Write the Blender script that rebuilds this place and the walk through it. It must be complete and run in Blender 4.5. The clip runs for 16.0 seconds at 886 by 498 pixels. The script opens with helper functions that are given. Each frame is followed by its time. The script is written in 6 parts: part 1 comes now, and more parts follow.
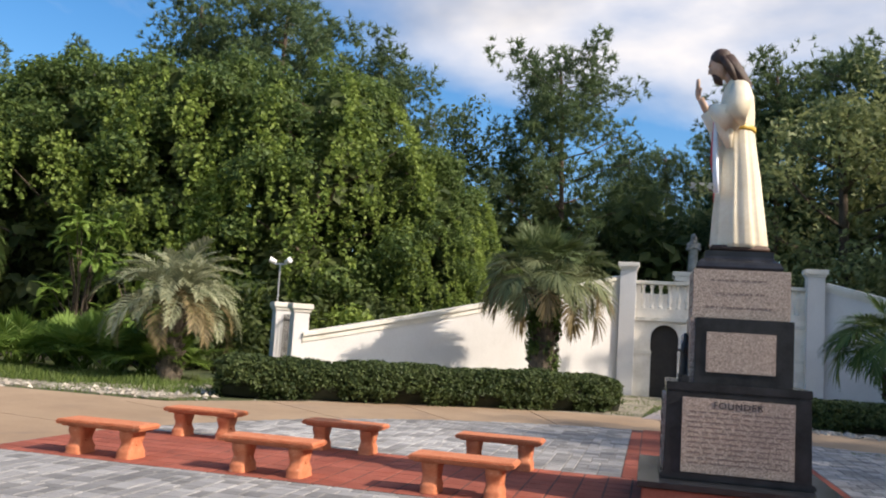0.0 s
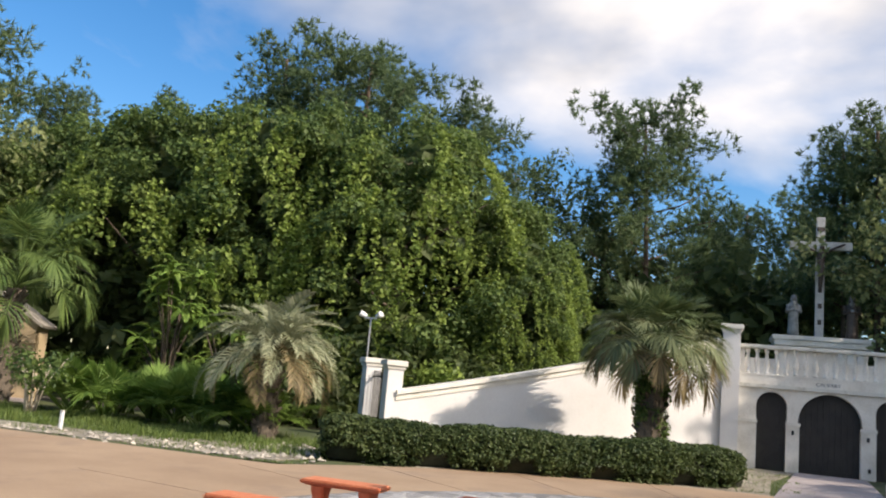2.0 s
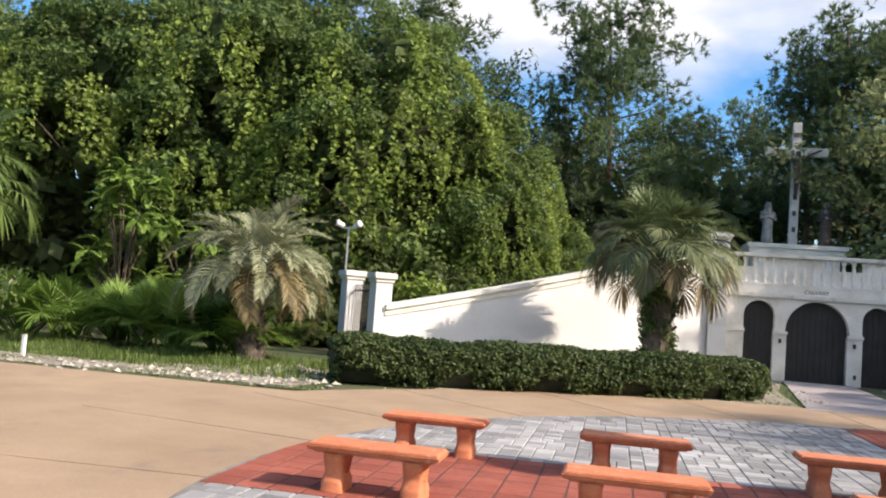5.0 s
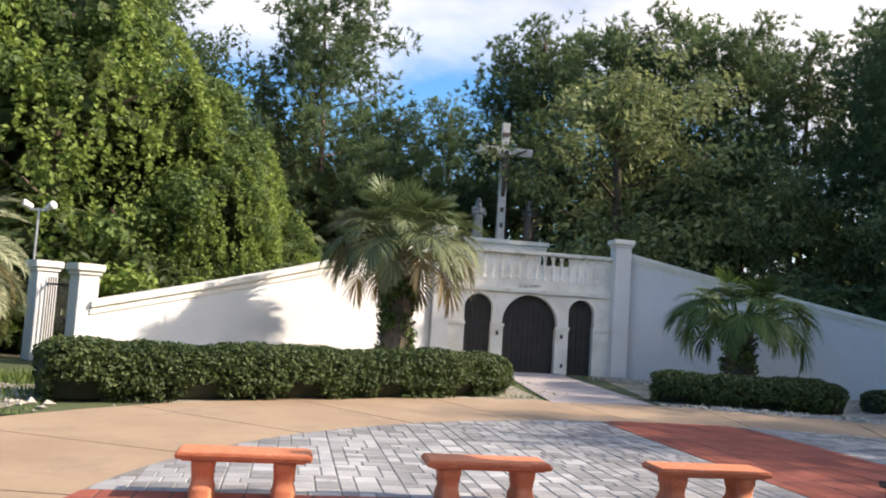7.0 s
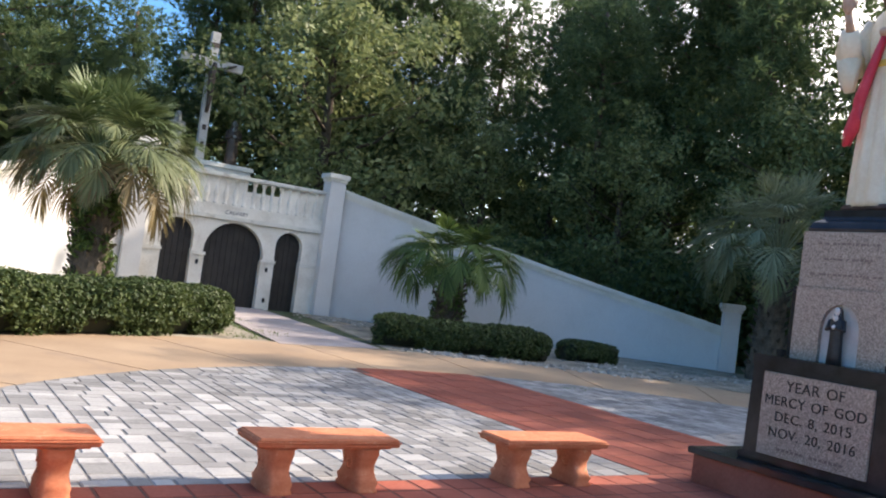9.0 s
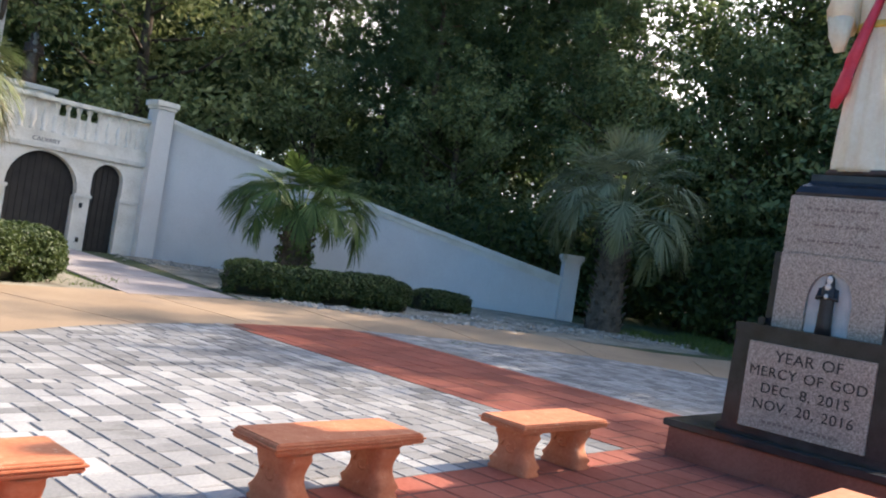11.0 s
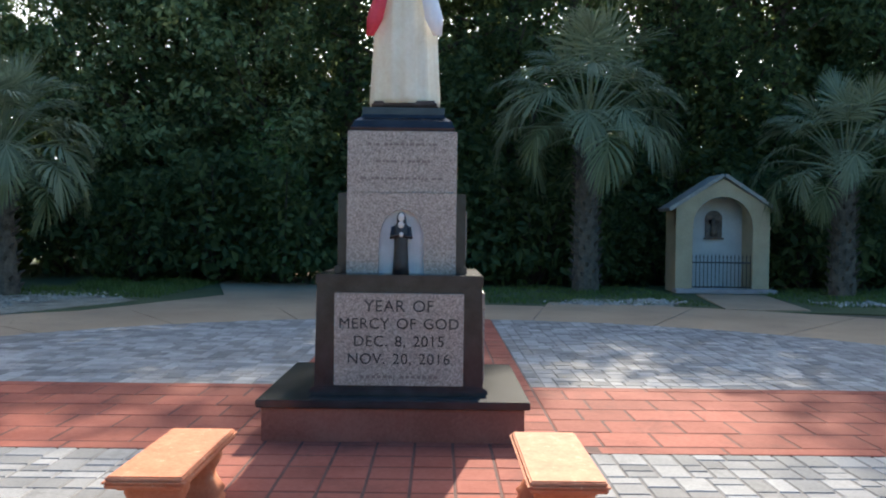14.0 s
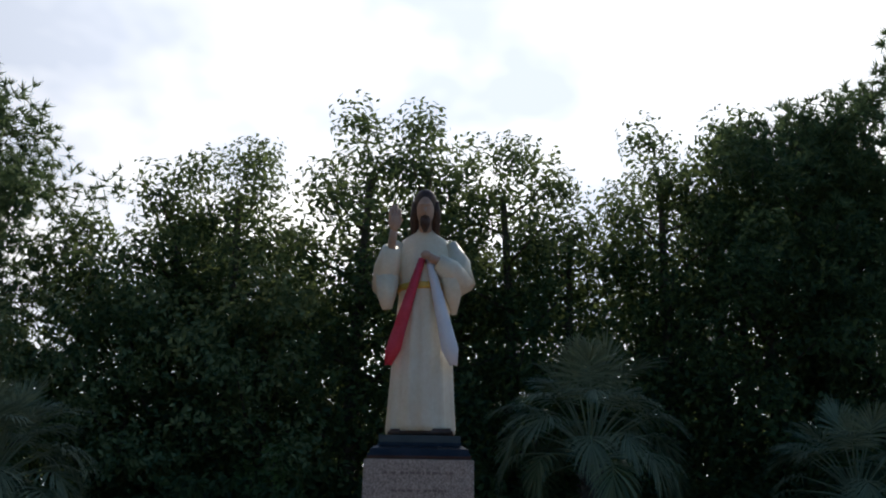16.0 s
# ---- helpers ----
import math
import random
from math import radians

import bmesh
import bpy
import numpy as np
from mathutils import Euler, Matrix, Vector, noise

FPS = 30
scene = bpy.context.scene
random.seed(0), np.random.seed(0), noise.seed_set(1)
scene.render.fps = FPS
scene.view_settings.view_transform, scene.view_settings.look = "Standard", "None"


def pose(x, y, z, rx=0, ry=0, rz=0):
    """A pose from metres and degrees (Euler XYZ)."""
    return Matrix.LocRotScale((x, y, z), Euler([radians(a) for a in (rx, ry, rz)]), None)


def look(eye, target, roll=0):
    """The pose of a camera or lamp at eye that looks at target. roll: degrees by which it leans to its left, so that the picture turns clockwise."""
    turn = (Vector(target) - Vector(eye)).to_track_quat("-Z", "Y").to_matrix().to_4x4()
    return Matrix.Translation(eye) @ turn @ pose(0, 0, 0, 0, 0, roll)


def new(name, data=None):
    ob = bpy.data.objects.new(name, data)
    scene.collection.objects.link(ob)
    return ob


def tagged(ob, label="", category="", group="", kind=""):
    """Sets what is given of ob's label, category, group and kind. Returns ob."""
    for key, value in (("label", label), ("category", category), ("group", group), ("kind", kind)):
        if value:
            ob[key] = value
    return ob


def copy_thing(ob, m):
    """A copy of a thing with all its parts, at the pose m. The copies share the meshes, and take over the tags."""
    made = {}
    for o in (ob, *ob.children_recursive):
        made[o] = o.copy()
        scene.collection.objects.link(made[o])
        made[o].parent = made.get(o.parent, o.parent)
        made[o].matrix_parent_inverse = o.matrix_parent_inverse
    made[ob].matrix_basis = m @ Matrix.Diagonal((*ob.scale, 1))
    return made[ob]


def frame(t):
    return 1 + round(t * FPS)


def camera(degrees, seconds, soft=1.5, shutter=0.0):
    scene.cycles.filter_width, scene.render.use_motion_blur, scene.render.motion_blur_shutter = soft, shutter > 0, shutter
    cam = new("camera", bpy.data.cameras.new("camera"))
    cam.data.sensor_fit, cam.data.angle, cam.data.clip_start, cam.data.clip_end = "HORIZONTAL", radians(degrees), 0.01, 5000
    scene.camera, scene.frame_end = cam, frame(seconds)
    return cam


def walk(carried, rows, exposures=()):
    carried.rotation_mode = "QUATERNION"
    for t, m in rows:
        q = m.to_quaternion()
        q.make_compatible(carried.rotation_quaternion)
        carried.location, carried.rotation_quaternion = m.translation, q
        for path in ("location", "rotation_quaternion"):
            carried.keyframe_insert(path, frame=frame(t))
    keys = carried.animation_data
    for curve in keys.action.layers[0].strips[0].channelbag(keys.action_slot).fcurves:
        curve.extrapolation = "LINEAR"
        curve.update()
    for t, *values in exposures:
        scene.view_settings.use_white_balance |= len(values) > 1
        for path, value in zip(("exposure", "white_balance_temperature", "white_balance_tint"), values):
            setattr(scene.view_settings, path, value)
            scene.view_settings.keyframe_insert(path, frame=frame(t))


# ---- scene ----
cam = camera(55.6, 16.0, soft=2.0)
PATH = [
    (0, (0.002, -0.145, 1.629), (-0.486, 1.783, 1.837), 3.7),
    (0.5, (-0.412, -0.057, 1.7), (-0.844, 1.879, 1.959), 3.6),
    (1, (-0.744, 0.195, 1.732), (-1.331, 2.084, 2.023), 2.8),
    (1.5, (-1.194, 0.307, 1.706), (-1.916, 2.145, 2.026), 4.7),
    (2, (-1.578, 0.321, 1.755), (-2.191, 2.198, 2.075), 5.3),
    (2.5, (-1.888, 0.449, 1.728), (-2.505, 2.333, 1.992), 2.7),
    (3, (-2.323, 0.616, 1.664), (-2.971, 2.494, 1.896), 3.7),
    (3.5, (-2.737, 0.708, 1.705), (-3.242, 2.628, 1.95), 4.5),
    (3.7, (-2.887, 0.813, 1.703), (-3.348, 2.744, 1.948), 4.6),
    (5.8, (-4.905, 2.242, 1.574), (-5.264, 4.208, 1.654), 4.3),
    (6, (-5.046, 2.367, 1.612), (-5.308, 4.348, 1.703), 3.6),
    (6.5, (-5.319, 2.876, 1.648), (-5.245, 4.871, 1.758), 2.8),
    (7, (-5.646, 3.275, 1.63), (-5.306, 5.239, 1.795), 3.7),
    (7.5, (-5.902, 3.753, 1.62), (-5.202, 5.619, 1.79), 5.1),
    (8, (-6.107, 4.218, 1.622), (-5.327, 6.053, 1.778), 7.3),
    (8.5, (-6.385, 4.653, 1.587), (-5.437, 6.41, 1.704), 7.4),
    (8.7, (-6.46, 4.851, 1.603), (-5.443, 6.571, 1.7), 7.4),
    (10.8, (-7.045, 6.805, 1.55), (-5.68, 8.267, 1.572), 8.6),
    (11, (-7.076, 7.001, 1.515), (-5.608, 8.36, 1.526), 8.9),
    (11.5, (-7.118, 7.496, 1.57), (-5.39, 8.502, 1.619), 6.7),
    (12, (-7.006, 7.956, 1.575), (-5.172, 8.751, 1.632), 5.9),
    (12.5, (-6.996, 8.416, 1.561), (-5.069, 8.949, 1.599), 5.2),
    (13, (-6.886, 8.784, 1.575), (-4.899, 9.015, 1.571), 2.7),
    (13.5, (-6.612, 8.966, 1.638), (-4.614, 9.041, 1.585), 0.4),
    (14, (-6.521, 9.104, 1.675), (-4.521, 9.096, 1.637), 0.7),
    (14.5, (-6.527, 9.252, 1.719), (-4.529, 9.223, 1.812), -0.3),
    (15, (-6.486, 9.255, 1.701), (-4.511, 9.256, 2.018), -0.3),
    (15.5, (-6.597, 9.276, 1.673), (-4.669, 9.274, 2.204), 0.8),
    (16, (-6.62, 9.28, 1.68), (-4.733, 9.272, 2.397), 0.9),
]
EXPOSURES = [(0, 0.7, 6950, 15), (4, 0.88, 6950, 15), (7, 1.12, 6950, 16), (7.6, 1.08, 6950, 16), (8.7, 1.28, 6950, 16), (11, 1.4, 7000, 16), (12.5, 1.5, 6950, 11), (14.2, 1.4, 6700, 9), (15.1, 1.46, 6600, 10), (15.6, 0.93, 6400, 11), (16, -0.27, 6500, 11)]
walk(cam, [(t, look(eye, target, roll)) for t, eye, target, roll in PATH], EXPOSURES)

# ---- sky and sun ----
SUN_AZ, SUN_EL = radians(-10.5), radians(36)       # azimuth from +x towards +y, height
SUN_DIR = Vector((math.cos(SUN_EL) * math.cos(SUN_AZ), math.cos(SUN_EL) * math.sin(SUN_AZ), math.sin(SUN_EL)))
sun = new("sun", bpy.data.lights.new("sun", "SUN"))
sun.data.energy, sun.data.angle, sun.data.color = 3.55, radians(0.6), (1.0, 0.92, 0.80)
sun.matrix_basis = look(SUN_DIR * 60, (0, 0, 0))

world = bpy.data.worlds.new("sky")
scene.world = world
world.use_nodes = True


def wire(nt, kind, **values):
    n = nt.nodes.new(kind)
    for k, v in values.items():
        if k in n.inputs:
            n.inputs[k].default_value = v
    return n


def build_sky(nt):
    nt.nodes.clear()
    L = nt.links.new
    out = nt.nodes.new("ShaderNodeOutputWorld")
    sky = nt.nodes.new("ShaderNodeTexSky")
    sky.sky_type, sky.sun_disc = "NISHITA", False
    sky.sun_elevation, sky.sun_rotation = SUN_EL, math.pi / 2 - SUN_AZ
    sky.ozone_density, sky.dust_density, sky.air_density = 2.5, 0.4, 1.0
    blue = wire(nt, "ShaderNodeBackground", Strength=0.118)
    deep = wire(nt, "ShaderNodeHueSaturation", Saturation=1.35)
    L(sky.outputs[0], deep.inputs["Color"])
    L(deep.outputs[0], blue.inputs[0])
    # a cloud deck: the view direction laid onto a plane overhead
    tc = nt.nodes.new("ShaderNodeTexCoord")
    sep = nt.nodes.new("ShaderNodeSeparateXYZ")
    L(tc.outputs["Generated"], sep.inputs[0])
    up = nt.nodes.new("ShaderNodeMath")
    up.operation = "MAXIMUM"
    up.inputs[1].default_value = 0.0
    L(sep.outputs[2], up.inputs[0])
    lift = nt.nodes.new("ShaderNodeMath")
    lift.operation = "ADD"
    lift.inputs[1].default_value = 0.22
    L(up.outputs[0], lift.inputs[0])
    flat = nt.nodes.new("ShaderNodeVectorMath")
    flat.operation = "DIVIDE"
    both = nt.nodes.new("ShaderNodeCombineXYZ")
    for i in range(3):
        L(lift.outputs[0], both.inputs[i])
    L(tc.outputs["Generated"], flat.inputs[0])
    L(both.outputs[0], flat.inputs[1])
    big = wire(nt, "ShaderNodeTexNoise", Scale=1.35, Detail=7.0, Roughness=0.52, Distortion=0.25)
    moved = nt.nodes.new("ShaderNodeVectorMath")
    moved.inputs[1].default_value = (3.7, 1.9, 0.6)
    L(flat.outputs[0], moved.inputs[0])
    L(moved.outputs[0], big.inputs["Vector"])
    # more cloud towards the sun's quarter and overhead, clear air low in the north
    side = nt.nodes.new("ShaderNodeVectorMath")
    side.operation = "DOT_PRODUCT"
    side.inputs[1].default_value = (0.8, 0.1, 1.2)
    cap = nt.nodes.new("ShaderNodeVectorMath")
    cap.operation = "MINIMUM"
    cap.inputs[1].default_value = (1.0, 1.0, 0.42)
    L(tc.outputs["Generated"], cap.inputs[0])
    L(cap.outputs[0], side.inputs[0])
    tilt = nt.nodes.new("ShaderNodeMath")
    tilt.operation = "MULTIPLY_ADD"
    tilt.inputs[1].default_value = 1.9
    L(big.outputs[0], tilt.inputs[0])
    L(side.outputs["Value"], tilt.inputs[2])
    low = nt.nodes.new("ShaderNodeMapRange")
    low.interpolation_type = "SMOOTHSTEP"
    low.inputs["From Min"].default_value, low.inputs["From Max"].default_value = 0.20, 0.33
    low.inputs["To Min"].default_value, low.inputs["To Max"].default_value = 0.55, 0.0
    L(sep.outputs[2], low.inputs["Value"])
    away = nt.nodes.new("ShaderNodeMapRange")
    away.interpolation_type = "SMOOTHSTEP"
    away.inputs["From Min"].default_value, away.inputs["From Max"].default_value = 0.25, 0.7
    away.inputs["To Min"].default_value, away.inputs["To Max"].default_value = 1.0, 0.0
    L(sep.outputs[0], away.inputs["Value"])
    clear = nt.nodes.new("ShaderNodeMath")
    clear.operation = "MULTIPLY"
    L(low.outputs[0], clear.inputs[0])
    L(away.outputs[0], clear.inputs[1])
    over = nt.nodes.new("ShaderNodeMapRange")
    over.interpolation_type = "SMOOTHSTEP"
    over.inputs["From Min"].default_value, over.inputs["From Max"].default_value = 0.62, 0.85
    over.inputs["To Max"].default_value = 0.6
    L(sep.outputs[2], over.inputs["Value"])
    thin = nt.nodes.new("ShaderNodeMath")
    thin.operation = "ADD"
    L(clear.outputs[0], thin.inputs[0])
    L(over.outputs[0], thin.inputs[1])
    deck = nt.nodes.new("ShaderNodeMath")
    deck.operation = "SUBTRACT"
    L(tilt.outputs[0], deck.inputs[0])
    L(thin.outputs[0], deck.inputs[1])
    ramp = nt.nodes.new("ShaderNodeValToRGB")
    ramp.color_ramp.elements[0].position, ramp.color_ramp.elements[1].position = 0.40, 0.62
    half = nt.nodes.new("ShaderNodeMath")
    half.operation = "MULTIPLY"
    half.inputs[1].default_value = 0.37
    L(deck.outputs[0], half.inputs[0])
    L(half.outputs[0], ramp.inputs[0])
    tone = wire(nt, "ShaderNodeTexNoise", Scale=2.2, Detail=4.0)
    L(flat.outputs[0], tone.inputs["Vector"])
    shade = nt.nodes.new("ShaderNodeValToRGB")
    shade.color_ramp.elements[0].position, shade.color_ramp.elements[1].position = 0.36, 0.6
    shade.color_ramp.elements[0].color = (0.50, 0.55, 0.64, 1)
    shade.color_ramp.elements[1].color = (1.0, 1.0, 1.0, 1)
    L(tone.outputs[0], shade.inputs[0])
    # cloud is brightest round the sun
    glow = nt.nodes.new("ShaderNodeVectorMath")
    glow.operation = "DOT_PRODUCT"
    glow.inputs[1].default_value = SUN_DIR
    L(tc.outputs["Generated"], glow.inputs[0])
    gain = nt.nodes.new("ShaderNodeMapRange")
    gain.inputs["From Min"].default_value, gain.inputs["From Max"].default_value = 0.45, 0.97
    gain.inputs["To Min"].default_value, gain.inputs["To Max"].default_value = 0.66, 2.1
    L(glow.outputs["Value"], gain.inputs["Value"])
    white = wire(nt, "ShaderNodeBackground")
    L(gain.outputs[0], white.inputs["Strength"])
    L(shade.outputs[0], white.inputs[0])
    mix = nt.nodes.new("ShaderNodeMixShader")
    L(ramp.outputs[0], mix.inputs[0])
    L(blue.outputs[0], mix.inputs[1])
    L(white.outputs[0], mix.inputs[2])
    L(mix.outputs[0], out.inputs[0])


build_sky(world.node_tree)


# ---- materials ----
def mat(name, a, b, rough=0.7, scale=6.0, fine=60.0, bump=0.15, metal=0.0, spec=0.5, dist=0.01, lo=0.38, hi=0.62, vary=0.0, island=0.0, coarse_mix=0.6, speckle=None, worn=None):
    """Two colours mixed by coarse and fine noise in metres, with relief; vary and island shift the brightness by object and by piece."""
    m = bpy.data.materials.new(name)
    m.use_nodes = True
    nt = m.node_tree
    L = nt.links.new
    p = nt.nodes["Principled BSDF"]
    p.inputs["Roughness"].default_value, p.inputs["Metallic"].default_value = rough, metal
    p.inputs["Specular IOR Level"].default_value = spec
    geo = nt.nodes.new("ShaderNodeNewGeometry")
    n1 = wire(nt, "ShaderNodeTexNoise", Scale=scale, Detail=5.0, Roughness=0.6)
    n2 = wire(nt, "ShaderNodeTexNoise", Scale=fine, Detail=4.0, Roughness=0.65)
    for n in (n1, n2):
        L(geo.outputs["Position"], n.inputs["Vector"])
    mx = nt.nodes.new("ShaderNodeMix")
    mx.inputs["Factor"].default_value = 1 - coarse_mix
    L(n1.outputs[0], mx.inputs["A"])
    L(n2.outputs[0], mx.inputs["B"])
    ramp = nt.nodes.new("ShaderNodeValToRGB")
    ramp.color_ramp.elements[0].position, ramp.color_ramp.elements[1].position = lo, hi
    ramp.color_ramp.elements[0].color, ramp.color_ramp.elements[1].color = (*a, 1), (*b, 1)
    L(mx.outputs["Result"], ramp.inputs[0])
    col = ramp.outputs[0]
    if speckle:
        v = wire(nt, "ShaderNodeTexVoronoi", Scale=speckle[0])
        L(geo.outputs["Position"], v.inputs["Vector"])
        sp = nt.nodes.new("ShaderNodeMix")
        sp.data_type = "RGBA"
        sp.inputs["Factor"].default_value = speckle[1]
        bw = nt.nodes.new("ShaderNodeSeparateColor")
        L(v.outputs["Color"], bw.inputs[0])
        rr = nt.nodes.new("ShaderNodeValToRGB")
        rr.color_ramp.elements[0].position, rr.color_ramp.elements[1].position = 0.2, 0.85
        rr.color_ramp.elements[0].color, rr.color_ramp.elements[1].color = (*speckle[2], 1), (*speckle[3], 1)
        L(bw.outputs[0], rr.inputs[0])
        L(col, sp.inputs["A"])
        L(rr.outputs[0], sp.inputs["B"])
        col = sp.outputs["Result"]
    if worn:
        # patches of a second colour with ragged edges: (scale, from, to, colour, strength)
        w = wire(nt, "ShaderNodeTexNoise", Scale=worn[0], Detail=9.0, Roughness=0.72, Distortion=0.4)
        L(geo.outputs["Position"], w.inputs["Vector"])
        wr = nt.nodes.new("ShaderNodeMapRange")
        wr.inputs["From Min"].default_value, wr.inputs["From Max"].default_value = worn[1], worn[2]
        wr.inputs["To Max"].default_value = worn[4]
        L(w.outputs[0], wr.inputs["Value"])
        wm = nt.nodes.new("ShaderNodeMix")
        wm.data_type = "RGBA"
        L(wr.outputs[0], wm.inputs["Factor"])
        L(col, wm.inputs["A"])
        wm.inputs["B"].default_value = (*worn[3], 1)
        col = wm.outputs["Result"]
    if vary or island:
        oi = nt.nodes.new("ShaderNodeObjectInfo")
        ma = nt.nodes.new("ShaderNodeMath")
        ma.operation = "MULTIPLY_ADD"
        ma.inputs[1].default_value, ma.inputs[2].default_value = 2 * vary, 1 - vary
        L(oi.outputs["Random"], ma.inputs[0])
        mb = nt.nodes.new("ShaderNodeMath")
        mb.operation = "MULTIPLY_ADD"
        mb.inputs[1].default_value, mb.inputs[2].default_value = 2 * island, 1 - island
        L(geo.outputs["Random Per Island"], mb.inputs[0])
        mm = nt.nodes.new("ShaderNodeMath")
        mm.operation = "MULTIPLY"
        L(ma.outputs[0], mm.inputs[0])
        L(mb.outputs[0], mm.inputs[1])
        sc = nt.nodes.new("ShaderNodeVectorMath")
        sc.operation = "SCALE"
        L(col, sc.inputs[0])
        L(mm.outputs[0], sc.inputs["Scale"])
        col = sc.outputs[0]
    L(col, p.inputs["Base Color"])
    if bump:
        bp = wire(nt, "ShaderNodeBump", Strength=bump, Distance=dist)
        L(mx.outputs["Result"], bp.inputs["Height"])
        L(bp.outputs[0], p.inputs["Normal"])
    return m


def leaf_mat(name, dark, light, through_light=0.35, rough=0.5, spec=0.25):
    """Foliage: each leaf its own green between the two, with light shining through it."""
    m = bpy.data.materials.new(name)
    m.use_nodes = True
    nt = m.node_tree
    L = nt.links.new
    p = nt.nodes["Principled BSDF"]
    p.inputs["Roughness"].default_value, p.inputs["Specular IOR Level"].default_value = rough, spec
    geo = nt.nodes.new("ShaderNodeNewGeometry")
    n1 = wire(nt, "ShaderNodeTexNoise", Scale=0.55, Detail=3.0)
    L(geo.outputs["Position"], n1.inputs["Vector"])
    mx = nt.nodes.new("ShaderNodeMix")
    mx.inputs["Factor"].default_value = 0.5
    L(geo.outputs["Random Per Island"], mx.inputs["A"])
    L(n1.outputs[0], mx.inputs["B"])
    ramp = nt.nodes.new("ShaderNodeValToRGB")
    ramp.color_ramp.elements[0].position, ramp.color_ramp.elements[1].position = 0.25, 0.78
    ramp.color_ramp.elements[0].color, ramp.color_ramp.elements[1].color = (*dark, 1), (*light, 1)
    L(mx.outputs["Result"], ramp.inputs[0])
    L(ramp.outputs[0], p.inputs["Base Color"])
    tr = nt.nodes.new("ShaderNodeBsdfTranslucent")
    L(ramp.outputs[0], tr.inputs["Color"])
    ms = nt.nodes.new("ShaderNodeMixShader")
    ms.inputs[0].default_value = through_light
    L(p.outputs[0], ms.inputs[1])
    L(tr.outputs[0], ms.inputs[2])
    L(ms.outputs[0], nt.nodes["Material Output"].inputs["Surface"])
    return m


